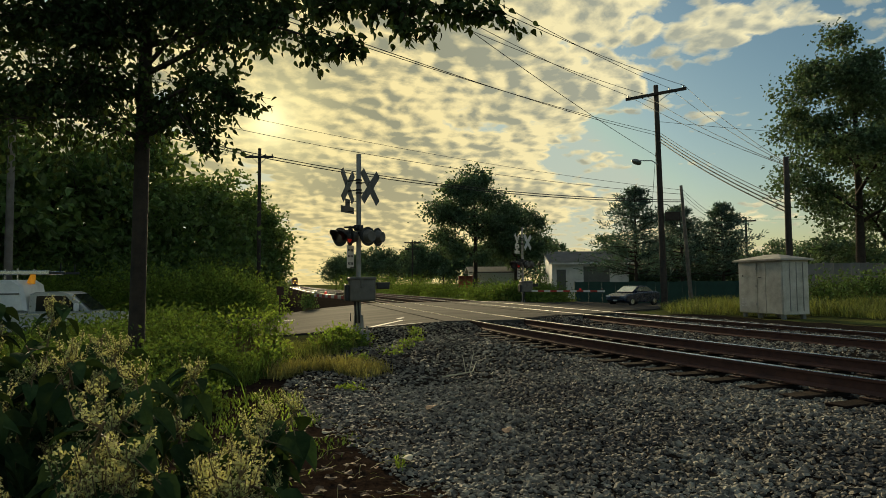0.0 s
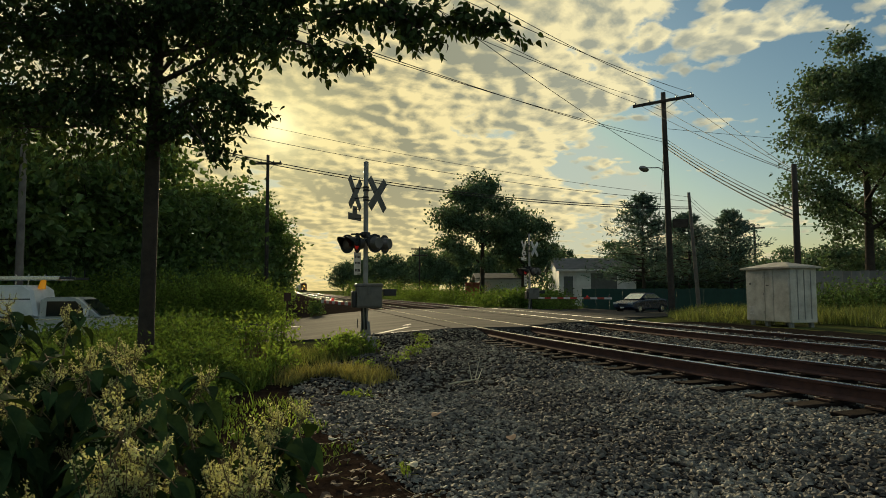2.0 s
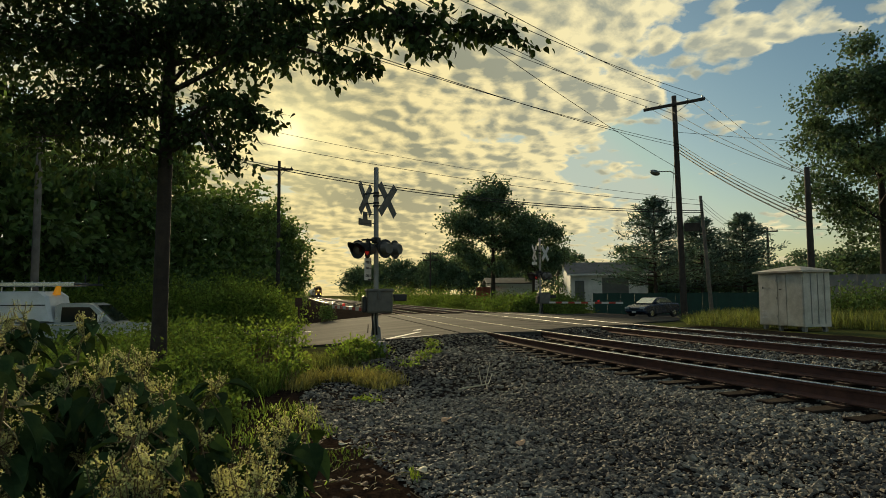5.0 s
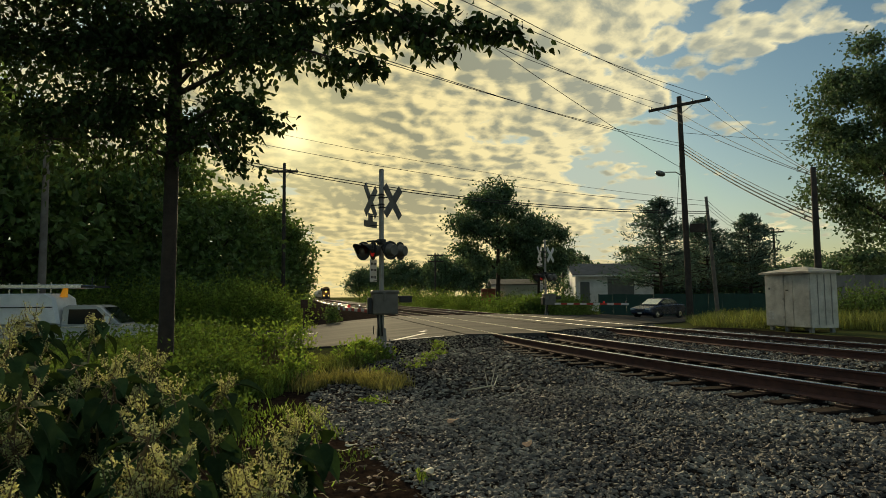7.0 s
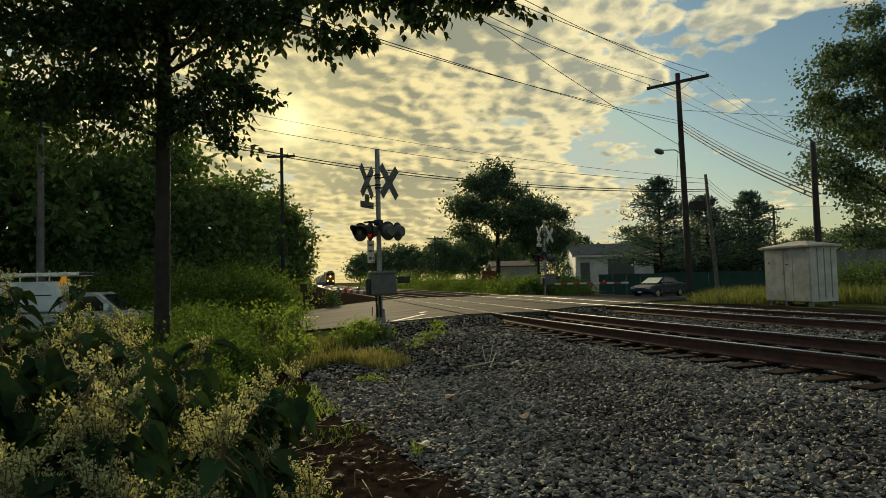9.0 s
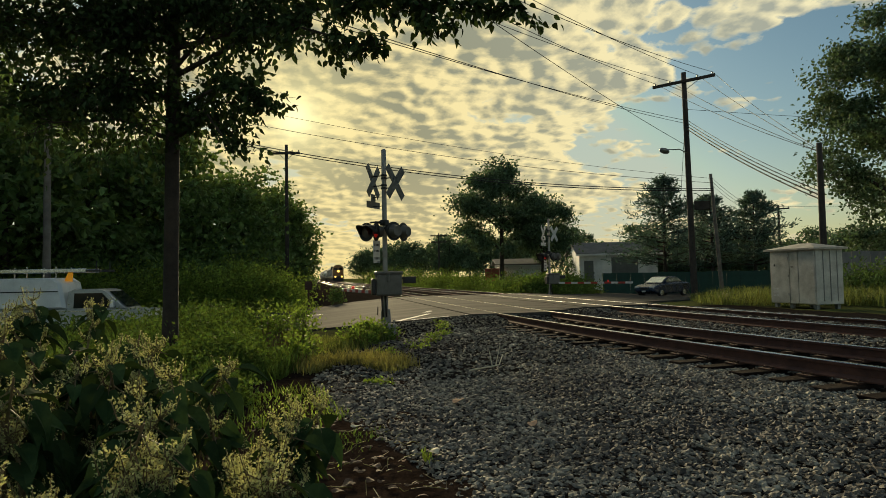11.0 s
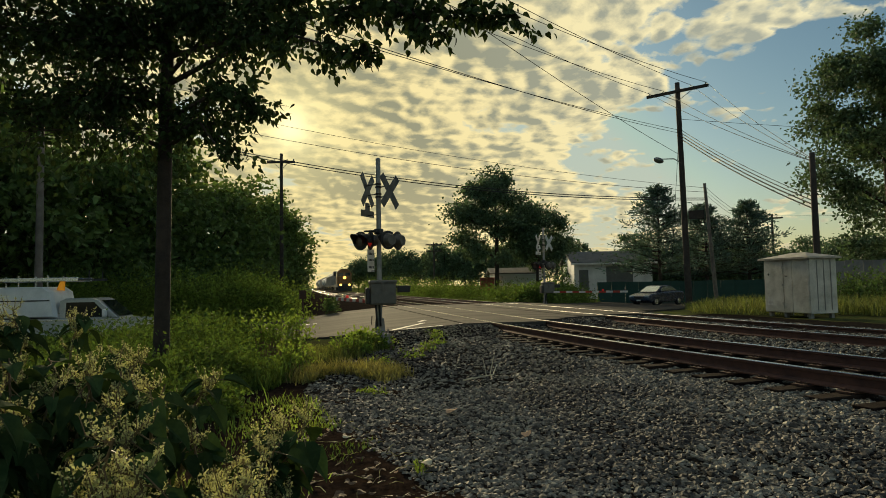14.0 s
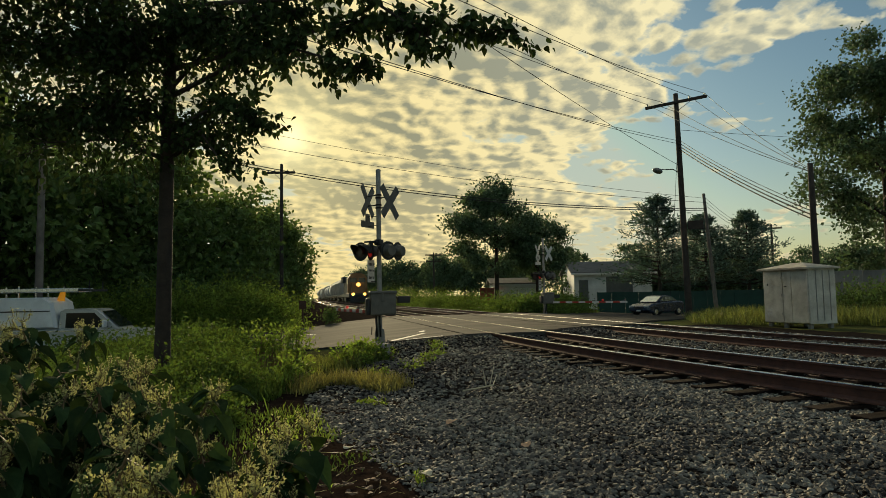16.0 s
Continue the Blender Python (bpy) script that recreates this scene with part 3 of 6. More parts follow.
def tree(name, m, height, spread, trunk_r, leaves, leaf, mat, seed, label, low=0.25, clump=0.9, group="", lean=(0, 0), clumps=60, round_top=1.0):
    """A broad-leaved tree: trunk with limbs, and a crown of leaves in uneven clumps."""
    rng = random.Random(seed)
    nr = np.random.default_rng(seed)
    ob = thing(name, m, label, "tree", group)
    lines, ends = limb_lines(rng, height, spread, trunk_r, max(0.2, low), 10, lean)
    lay("trunk", *tubes(lines, 7), M_BARK, ob, smooth=True)
    centres = [np.array(e) for e in ends if e.z > low * height * 0.9]
    while len(centres) < clumps:
        a, h = rng.uniform(0, 6.283), rng.uniform(low, 1.0)
        prof = math.sin(math.pi * min(1.0, (h - low) / (1 - low) * 0.86 + 0.14)) ** 0.55 * round_top
        rad = spread * prof * rng.uniform(0.45, 1.0) ** 0.5 * (0.85 + 0.3 * noise.noise((math.cos(a) * 1.5, math.sin(a) * 1.5, h * 3 + seed)))
        centres.append(np.array([lean[0] * h + math.cos(a) * rad, lean[1] * h + math.sin(a) * rad, h * height]))
    centres = np.array(centres)
    pick = nr.integers(0, len(centres), leaves)
    size = clump * nr.uniform(0.55, 1.25, len(centres))[pick][:, None]
    off = nr.normal(size=(leaves, 3)) * np.array([0.5, 0.5, 0.34]) * size
    at = centres[pick] + off
    v, f = leaf_arrays(nr, at, leaf, unit(off) * 0.7, 0.7, 0.25)
    fast_mesh("crown", v, f, mat, ob)
    return ob


def pine(m, height, spread, seed, label):
    rng = random.Random(seed)
    nr = np.random.default_rng(seed)
    ob = thing("pine_tree", m, label, "tree", "pines beside the white house")
    lines = [[(0, 0, 0, 0.22), (0, 0, height * 0.6, 0.13), (0, 0, height, 0.02)]]
    at, way = [], []
    n = 20
    for i in range(n):
        h = height * (0.24 + 0.74 * i / n)
        for k in range(7):
            a = rng.uniform(0, 6.283)
            ln = spread * (1 - (i / n)) ** 0.75 * rng.uniform(0.4, 1.25) + 0.3
            tip = Vector((math.cos(a) * ln, math.sin(a) * ln, h + 0.25 * ln * rng.uniform(0.2, 1.4)))
            lines.append([(0, 0, h, 0.05), (*tip, 0.012)])
            for t in np.linspace(0.3, 1, 9):
                q = Vector((0, 0, h)).lerp(tip, t)
                at += [np.array(q) + nr.normal(size=3) * 0.16 for _ in range(5)]
                way += [np.array((math.cos(a), math.sin(a), 0.5))] * 5
    lay("trunk", *tubes(lines, 5), M_BARK, ob)
    v, f = leaf_arrays(nr, np.array(at), 0.42, np.array(way) * 1.2, 0.28)
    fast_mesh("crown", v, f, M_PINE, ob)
    return ob


def shrub(name, m, size, leaves, leaf, mat, seed, label, category="bush", group="", clumps=24):
    """A low bush: stems from the ground and leaves in clumps. size: half widths and height."""
    rng = random.Random(seed)
    nr = np.random.default_rng(seed)
    ob = thing(name, m, label, category, group)
    lines, centres = [], []
    for i in range(clumps):
        a, r = rng.uniform(0, 6.283), math.sqrt(rng.random())
        x, y = math.cos(a) * r * size[0], math.sin(a) * r * size[1]
        z = size[2] * (1 - 0.55 * r * r) * rng.uniform(0.45, 0.98)
        centres.append((x, y, z))
        lines.append([(x * 0.45, y * 0.45, -0.1, 0.02), (x * 0.8, y * 0.8, z * 0.6, 0.014), (x, y, z, 0.005)])
    tagged(lay("stalk", *tubes(lines, 4), M_STEM, ob), kind="stuff")
    centres = np.array(centres)
    pick = nr.integers(0, len(centres), leaves)
    sc = min(size) * 0.36
    off = nr.normal(size=(leaves, 3)) * np.array([1.1, 1.1, 0.8]) * sc
    at = centres[pick] + off
    at[:, 2] = np.maximum(at[:, 2], 0.02)
    v, f = leaf_arrays(nr, at, leaf, unit(off) * 0.6 + (0, 0, 0.3), 0.55, 0.0)
    fast_mesh("foliage", v, f, mat, ob)
    return ob


def at_ground(x, y, turn=0.0):
    return pose(x, y, ground_z(x, y) - 0.02, 0, 0, turn)


# the dark wood beside the road, behind the pickup
WOOD = ((-22, 30, 15, 6.0), (-17, 34, 15, 6.0), (-13, 31, 9, 4.0), (-16, 24, 13, 5.0), (-11.5, 37, 9.6, 4.4), (-8.2, 41, 11.6, 3.4), (-24, 22, 15, 6.0), (-6.0, 46, 9.4, 3.6), (-20, 42, 16, 6.0), (-12, 48, 10.8, 4.4))
for i, (x, y, h, s) in enumerate(WOOD):
    tree("tree", at_ground(x, y, i * 50), h, s, 0.22, 5200, 0.42, M_LEAFDARK, 20 + i, "dense dark green tree at the edge of the wood", 0.06, 1.5, "trees of the dark wood", clumps=75)
for i, (x, y, h, s) in enumerate(((-4.4, 56, 11.2, 3.2), (-2.0, 61, 10.4, 2.7), (-1.5, 67, 9.4, 2.3), (-3.3, 68, 10.4, 3.0))):
    tree("tree", at_ground(x, y, i * 70), h, s, 0.2, 4200, 0.36, M_LEAFDARK, 40 + i, "dark green tree standing beside the railway line", 0.05, 1.2, "trees beside the line", clumps=60)
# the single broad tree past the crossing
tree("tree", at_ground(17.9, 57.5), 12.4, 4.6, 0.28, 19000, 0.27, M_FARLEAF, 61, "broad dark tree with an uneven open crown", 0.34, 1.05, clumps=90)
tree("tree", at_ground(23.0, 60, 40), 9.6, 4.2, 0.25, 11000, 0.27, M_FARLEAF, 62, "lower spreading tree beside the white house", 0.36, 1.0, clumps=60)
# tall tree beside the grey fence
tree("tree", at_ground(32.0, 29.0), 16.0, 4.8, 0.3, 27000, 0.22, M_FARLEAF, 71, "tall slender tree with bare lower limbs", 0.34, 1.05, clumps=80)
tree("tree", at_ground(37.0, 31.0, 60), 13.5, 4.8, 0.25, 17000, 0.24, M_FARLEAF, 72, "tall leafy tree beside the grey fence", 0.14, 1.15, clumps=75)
pine(at_ground(33.1, 54.2), 11.2, 4.8, 81, "dark green pine with layered branches")
pine(at_ground(40.3, 57.3), 10.0, 4.1, 82, "dark green pine with layered branches")
pine(at_ground(44.5, 56.3), 10.0, 4.6, 83, "dark green pine with layered branches")
# the tree line far off
for i in range(56):
    rng = random.Random(300 + i)
    if i < 12:
        x, y = 12.5 + i * 1.6 + rng.uniform(-1, 1), 150 - i * 5 + rng.uniform(-4, 4)
        h = 8.5 + rng.uniform(-1, 2)
    elif i < 34:
        x, y = 24 + (i - 12) * 4.2, 105 - (i - 12) * 1.0 + rng.uniform(-6, 6)
        h = 8.0 + rng.uniform(-1.5, 2.5)
    elif i > 45:
        x, y = 33 + (i - 46) * 2.6, 70 - (i - 46) * 0.9
        h = 4.2 + rng.uniform(-0.6, 0.9)
    else:
        x, y = 51 + (i - 34) * 3.2, 46 - (i - 34) * 1.5 + rng.uniform(-2, 2)
        h = 5.2 + rng.uniform(-1, 2.0)
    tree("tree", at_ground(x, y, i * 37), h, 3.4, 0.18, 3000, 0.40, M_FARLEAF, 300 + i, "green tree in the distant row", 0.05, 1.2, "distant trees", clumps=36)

# ---- crossing signals ----
M_RED = glowing("dim_red_lens", (0.55, 0.02, 0.015), 0.2)
M_REDDARK = glassy("unlit_red_lens", (0.12, 0.09, 0.085), 0.25)
M_REDPAINT = material("red_reflective_stripe", (0.45, 0.05, 0.03), (0.30, 0.03, 0.02), 0.5, bump=0.05)
M_WHITESTRIPE = material("white_reflective_stripe", (0.72, 0.70, 0.66), (0.55, 0.53, 0.50), 0.5, bump=0.05)


def blade_pair(parent, x, z, mat, turn, size=0.48):
    """Two crossed blades held out at x from the mast."""
    for k, a in ((0, 43), (1, -43)):
        m = Matrix.Translation((x, 0, z)) @ Euler((0, 0, radians(turn))).to_matrix().to_4x4() @ Matrix.Translation((0.012 * k, 0, 0)) @ Euler((radians(a), 0, 0)).to_matrix().to_4x4()
        part("crossbuck_blade", box((-0.004, -0.10, -size), (0.004, 0.10, size), 0.003, m), mat, parent)
    for dz in (-0.12, 0.12):
        bm = tube((0, 0, z + dz), (x, 0, z + dz), 0.014, 0.014, 6)
        add_tube(bm, (0, 0, z + dz - 0.02), (0, 0, z + dz + 0.02), 0.075, 0.075, 12)
        part("bracket", bm, M_DARKSTEEL, parent)


def lamp_head(parent, at, turn, lens):
    """A flashing lamp with its round background and hood, turned about the mast's axis."""
    m = Matrix.Translation(at) @ Euler((0, 0, radians(turn))).to_matrix().to_4x4()
    bm = bmesh.new()
    add_tube(bm, (0, 0, 0), (0.015, 0, 0), 0.225, 0.225, 28)
    head = part("lamp_background", bm, M_DARKSTEEL, parent, "round black lamp background")
    head.matrix_basis = m
    part("lamp_housing", tube((0, 0, 0), (-0.14, 0, 0), 0.17, 0.12, 20), M_SIGNBACK, head, "grey lamp housing")
    v, f, n = [], [], 14
    for i in range(n + 1):
        a = radians(-25 + 230 * i / n)
        ln = 0.30 * (0.35 + 0.65 * max(0.0, math.sin(a)))
        for r, d in ((0.155, 0.0), (0.155, ln), (0.148, ln), (0.148, 0.0)):
            v.append((0.015 + d, math.cos(a) * r, math.sin(a) * r))
    for i in range(n):
        for j in range(4):
            a, b = i * 4 + j, i * 4 + (j + 1) % 4
            f.append((a, b, b + 4, a + 4))
    lay("hood", v, f, M_DARKSTEEL, head, "black lamp hood")
    bm = bmesh.new()
    bmesh.ops.create_uvsphere(bm, u_segments=20, v_segments=8, radius=1, matrix=Matrix.Translation((0.018, 0, 0)) @ Matrix.Diagonal((0.03, 0.145, 0.145, 1)))
    part("lens", bm, lens, head, "round red lamp lens", True)


def crossing_mast(m, label, lens_front, lens_back, plates, height=4.2, near=True):
    ob = thing("crossing_signal", m, label, "crossing signal", "crossing signals")
    bm = bmesh.new()
    add_tube(bm, (0, 0, 0.25), (0, 0, height), 0.058, 0.058, 16)
    add_tube(bm, (0, 0, height), (0, 0, height + 0.02), 0.064, 0.04, 16)
    part("mast", bm, M_GALV, ob, "grey galvanised steel mast")
    bm = box((-0.2, -0.2, -0.35), (0.2, 0.2, 0.04), 0.03)
    add_tube(bm, (0, 0, 0.06), (0, 0, 0.40), 0.13, 0.10, 12)
    for sx in (-0.14, 0.14):
        for sy in (-0.14, 0.14):
            add_tube(bm, (sx, sy, 0.05), (sx, sy, 0.13), 0.02, 0.02, 6)
    part("base", bm, M_CONC, ob, "pitted grey footing with bolts")
    blade_pair(ob, -0.31, 3.47, plates[0], 8)
    blade_pair(ob, 0.31, 3.40, plates[1], -4)
    bm = box((-0.315, -0.29, 2.82), (-0.305, 0.29, 2.98), 0.002)
    add_box(bm, (-0.315, -0.10, 2.98), (-0.305, 0.10, 3.16), 0.002)
    count = part("track_count_plate", bm, plates[0], ob, "small plate with faded lettering")
    for i in range(5):
        part("lettering", box((-0.318, -0.22 + i * 0.09, 2.86), (-0.3155, -0.16 + i * 0.09, 2.94)), M_REDPAINT, count)
    for z in (2.86, 3.08):
        part("bracket", tube((0, 0, z), (-0.31, 0, z), 0.010, 0.010, 6), M_DARKSTEEL, ob)
    # the four lamps on their cross arm
    bm = tube((0, -0.40, 2.44), (0, 0.40, 2.44), 0.028, 0.028, 8)
    add_box(bm, (-0.08, -0.09, 2.38), (0.08, 0.09, 2.52), 0.02)
    for y in (-0.38, 0.38):
        add_tube(bm, (-0.16, y, 2.44), (0.16, y, 2.44), 0.022, 0.022, 8)
        add_tube(bm, (0, y, 2.44), (0, y, 2.27), 0.022, 0.022, 8)
    part("lamp_arm", bm, M_DARKSTEEL, ob, "black lamp cross arm")
    for at, turn, lens in (((0.27, -0.02, 2.24), 160, lens_front), ((0.33, 0.34, 2.24), 178, M_REDDARK), ((-0.14, -0.14, 2.24), 232, lens_back), ((-0.42, -0.14, 2.24), 262, M_REDDARK)):
        lamp_head(ob, at, turn, lens)
    # narrow instruction sign
    sign = part("instruction_sign", box((-0.235, -0.15, 1.50), (-0.225, 0.15, 2.04), 0.004), M_SIGNWHITE, ob, "narrow white sign with black lettering")
    for z0, z1 in ((1.90, 1.96), (1.76, 1.81), (1.58, 1.64)):
        for k in range(4):
            part("lettering", box((-0.2245, -0.11 + k * 0.06, z0), (-0.2225, -0.07 + k * 0.06, z1)), M_DARKSTEEL, sign)
    part("bracket", tube((0, 0, 1.52), (-0.23, 0, 1.52), 0.01, 0.01, 6), M_DARKSTEEL, ob)
    return ob


def gate_mechanism(m, arm_turn, arm_len, label):
    """The box that moves the barrier, its counterweights and the lowered barrier arm."""
    ob = thing("barrier_mechanism", m, label, "crossing barrier", "crossing barriers")
    bm = box((-0.30, -0.20, 0.70), (0.30, 0.20, 1.24), 0.05)
    add_box(bm, (-0.32, -0.22, 1.19), (0.32, 0.22, 1.27), 0.03)
    add_box(bm, (-0.06, -0.24, 1.02), (0.0, -0.20, 1.22), 0.01)
    part("housing", bm, M_SIGNBACK, ob, "grey rounded steel housing")
    part("side_cover", box((-0.40, -0.16, 0.72), (-0.302, 0.16, 1.10), 0.03), M_DARKSTEEL, ob)
    bm = bmesh.new()
    for x in (-0.16, -0.08):
        add_tube(bm, (x, 0.02, 0.70), (x + 0.03, 0.02, 0.20), 0.022, 0.022, 8)
    add_tube(bm, (-0.26, -0.05, 0.45), (-0.26, 0.02, 0.25), 0.012, 0.012, 6)
    part("conduit", bm, M_DARKSTEEL, ob, "black cable conduit", True)
    # counterweight on the other side of the pivot
    bm = bmesh.new()
    add_box(bm, (0.25, -0.03, 1.08), (0.66, 0.03, 1.14), 0.01)
    add_box(bm, (0.34, -0.09, 0.98), (0.64, 0.09, 1.14), 0.02)
    part("counterweight", bm, M_DARKSTEEL, ob, "black counterweight arm")
    arm = new("barrier_arm")
    arm.parent = ob
    arm.matrix_basis = pose(0, 0, 0.76, 0, 0, math.degrees(arm_turn))
    n = int(arm_len / 0.4)
    for i in range(n):
        a, b = 0.35 + i * (arm_len - 0.35) / n, 0.35 + (i + 1) * (arm_len - 0.35) / n
        part("stripe", box((a, -0.02, -0.045), (b - 0.002, 0.02, 0.045)), M_REDPAINT if i % 2 else M_WHITESTRIPE, arm)
    for i in range(3):
        a = arm_len * (0.45 + 0.26 * i)
        bm = box((a - 0.04, -0.04, 0.045), (a + 0.04, 0.04, 0.13), 0.02)
        part("arm_lamp", bm, M_RED if i == 1 else M_REDDARK, arm, "small red lamp on the barrier arm")
    return ob


MAST = (1.78, 15.02)
crossing_mast(pose(MAST[0], MAST[1], -0.16, 0, 0, -38), "railway crossing signal mast with crossbuck signs and four round lamps", M_REDDARK, M_RED, (M_SIGNBACK, M_SIGNBACK))
gate_mechanism(pose(MAST[0] + 0.04, MAST[1] - 0.26, -0.14), radians(98.0), 5.6, "grey barrier mechanism with a lowered striped arm")
crossing_mast(pose(12.3, 31.1, -0.32, 0, 0, -48), "far railway crossing signal with white crossbuck signs", M_REDDARK, M_RED, (M_SIGNWHITE, M_SIGNWHITE))
gate_mechanism(pose(12.36, 30.8, -0.22), radians(-55), 4.4, "far barrier with a lowered red and white striped arm")

# ---- equipment cabinet ----


def cabinet():
    ob = thing("equipment_cabinet", pose(13.4, 14.6, -0.06), "weathered cream metal equipment cabinet with a low pitched roof", "cabinet")
    w, d, h = 0.86, 1.72, 1.60
    part("body", box((0, 0, 0.10), (w, d, h), 0.01), M_CABINET, ob)
    for i, (a, b) in enumerate(((0.03, 0.59), (0.62, 0.92), (0.95, 1.69))):
        door = part("door" if i != 1 else "panel", box((-0.03, a, 0.12), (-0.001, b, h - 0.04), 0.006), M_CABINET, ob)
        if i == 2:
            for r in range(6):
                for c in range(2):
                    part("vent_slot", box((-0.034, 1.38 + c * 0.11, 0.30 + r * 0.04), (-0.026, 1.47 + c * 0.11, 0.318 + r * 0.04), 0.003), M_SIGNWHITE, door)
            for z in (0.32, 0.85, 1.35):
                part("hinge", box((-0.04, 0.96, z), (-0.026, 1.0, z + 0.07), 0.004), M_GALV, door)
            part("latch", box((-0.05, 1.50, 1.16), (-0.026, 1.53, 1.22), 0.005), M_DARKSTEEL, door)
        if i == 1:
            part("latch", box((-0.05, 0.78, 1.12), (-0.026, 0.86, 1.15), 0.004), M_DARKSTEEL, door)
    for i in range(3):
        part("side_rib", box((0.22 + i * 0.22, -0.02, 0.19), (0.235 + i * 0.22, -0.001, h - 0.04)), M_GALV, ob)
    v = [(-0.12, -0.10, h), (w + 0.1, -0.10, h), (w + 0.1, d + 0.12, h), (-0.12, d + 0.12, h)]
    v += [(x, y, h + 0.05) for x, y, z in v] + [(0.43, 0.62, h + 0.20), (0.43, 1.10, h + 0.20)]
    f = [(3, 2, 1, 0), (0, 1, 5, 4), (1, 2, 6, 5), (2, 3, 7, 6), (3, 0, 4, 7), (4, 5, 8), (5, 6, 9, 8), (6, 7, 9), (7, 4, 8, 9)]
    lay("roof", v, f, M_CABROOF, ob, "stained hipped metal roof")
    for y in (0.12, 1.0, 1.6):
        for x in (0.1, 0.76):
            part("foot", box((x - 0.05, y - 0.05, -0.12), (x + 0.05, y + 0.05, 0.16), 0.008), M_CONC, ob)
    return ob


cabinet()

# ---- poles and wires ----


def utility_pole(m, height, r, label, mat=M_POLE, arms=(), lean=(0, 0), kind="utility pole", extras=None):
    ob = thing("utility_pole", m, label, kind, "utility poles")
    lay("pole", *tubes([[(lean[0] * t, lean[1] * t, -0.3 + (height + 0.3) * t, r * (1.12 - 0.34 * t)) for t in np.linspace(0, 1, 6)]], 14), mat, ob, smooth=True)
    for z, half, turn in arms:
        c, s = math.cos(radians(turn)), math.sin(radians(turn))
        mm = Matrix.Translation((lean[0] * z / height + 0.16 * s, lean[1] * z / height - 0.16 * c, z)) @ Euler((0, 0, radians(turn))).to_matrix().to_4x4()
        arm = part("crossarm", box((-half, -0.07, -0.09), (half, 0.07, 0.09), 0.01, mm), mat, ob, "timber crossarm")
        for k in (-0.92, -0.45, 0.45, 0.92):
            p = mm @ Vector((half * k, 0, 0.06))
            bm = tube(p, p + Vector((0, 0, 0.16)), 0.035, 0.05, 8)
            part("insulator", bm, M_GALV, arm)
        bm = bmesh.new()
        for k in (-0.5, 0.5):
            add_tube(bm, mm @ Vector((half * k, 0.06, -0.05)), mm @ Vector((0, 0.1, -0.6)), 0.02, 0.02, 5)
        part("brace", bm, M_GALV, arm)
    return ob


PA = (23.7, 35.6)
main_pole = utility_pole(pose(PA[0], PA[1], -0.55), 14.2, 0.19, "tall dark timber utility pole with crossarm and street light", arms=((13.6, 1.95, -52),), lean=(-0.25, 0.0))
bm = bmesh.new()
for a, b in (((-0.14, 0, 9.0), (-0.9, -0.35, 9.2)), ((-0.9, -0.35, 9.2), (-1.95, -0.62, 9.1))):
    add_tube(bm, a, b, 0.035, 0.03, 8)
part("lamp_bracket", bm, M_GALV, main_pole, "curved steel lamp bracket", True)
bm = bmesh.new()
bmesh.ops.create_uvsphere(bm, u_segments=14, v_segments=8, radius=1, matrix=Matrix.Translation((-2.2, -0.70, 9.0)) @ Euler((0, 0.15, 0.4)).to_matrix().to_4x4() @ Matrix.Diagonal((0.42, 0.22, 0.17, 1)))
part("street_light", bm, M_GALV, main_pole, "grey cobra-head street light", True)
part("junction_box", box((0.12, -0.30, 5.4), (1.05, -0.22, 5.95), 0.02, pose(0, 0, 0, 0, 0, -25)), M_POLE, main_pole, "dark board fixed across the pole")

PB, PC, PD, PE, PF, PG = (22.2, 23.7), (31.9, 44.2), (-1.6, 51.1), (-9.75, 26.7), (20.3, 98), (58, 68.8)
utility_pole(pose(PB[0], PB[1], -0.4), 7.0, 0.15, "short dark timber utility pole behind the cabinet")
utility_pole(pose(PC[0], PC[1], -0.9), 9.6, 0.15, "leaning grey timber pole", M_POLEGREY, lean=(-0.7, 0))
utility_pole(pose(PD[0], PD[1], -0.8), 12.4, 0.15, "dark timber pole with a crossarm above the trees", arms=((11.7, 1.1, -12),))
utility_pole(pose(PE[0], PE[1], -1.0), 8.5, 0.14, "grey pole standing behind the pickup", M_POLEGREY)
utility_pole(pose(PF[0], PF[1], -0.5), 8.3, 0.14, "distant dark pole with two crossarms", arms=((7.9, 1.3, -12), (6.9, 1.2, -12)))
utility_pole(pose(PG[0], PG[1], -0.8), 10.0, 0.16, "distant pole carrying a transformer", arms=((9.5, 1.2, -30),))


def wire(a, b, sag, r=0.014, n=22):
    a, b = Vector(a), Vector(b)
    line = []
    for i in range(n + 1):
        t = i / n
        p = a.lerp(b, t)
        line.append((p.x, p.y, p.z - 4 * sag * t * (1 - t), r))
    ob = lay("wire", *tubes([line], 5), M_WIRE)
    return tagged(ob, "black overhead wire strung between poles", "wire", "overhead wires")


top = Vector((PA[0] - 0.25, PA[1], 13.0))
side = Vector((math.cos(radians(-52)), math.sin(radians(-52)), 0))
# over the road, from the leaning pole to the wood
for za, zb, sag, r in ((7.50, 11.85, 1.2, 0.032), (7.35, 11.65, 1.2, 0.032), (7.96, 13.3, 0.8, 0.018), (8.3, 14.4, 0.7, 0.014)):
    wire((PC[0] - 0.65, PC[1] - 0.2, za), (-9.2, 47.5, zb), sag, r, 30)
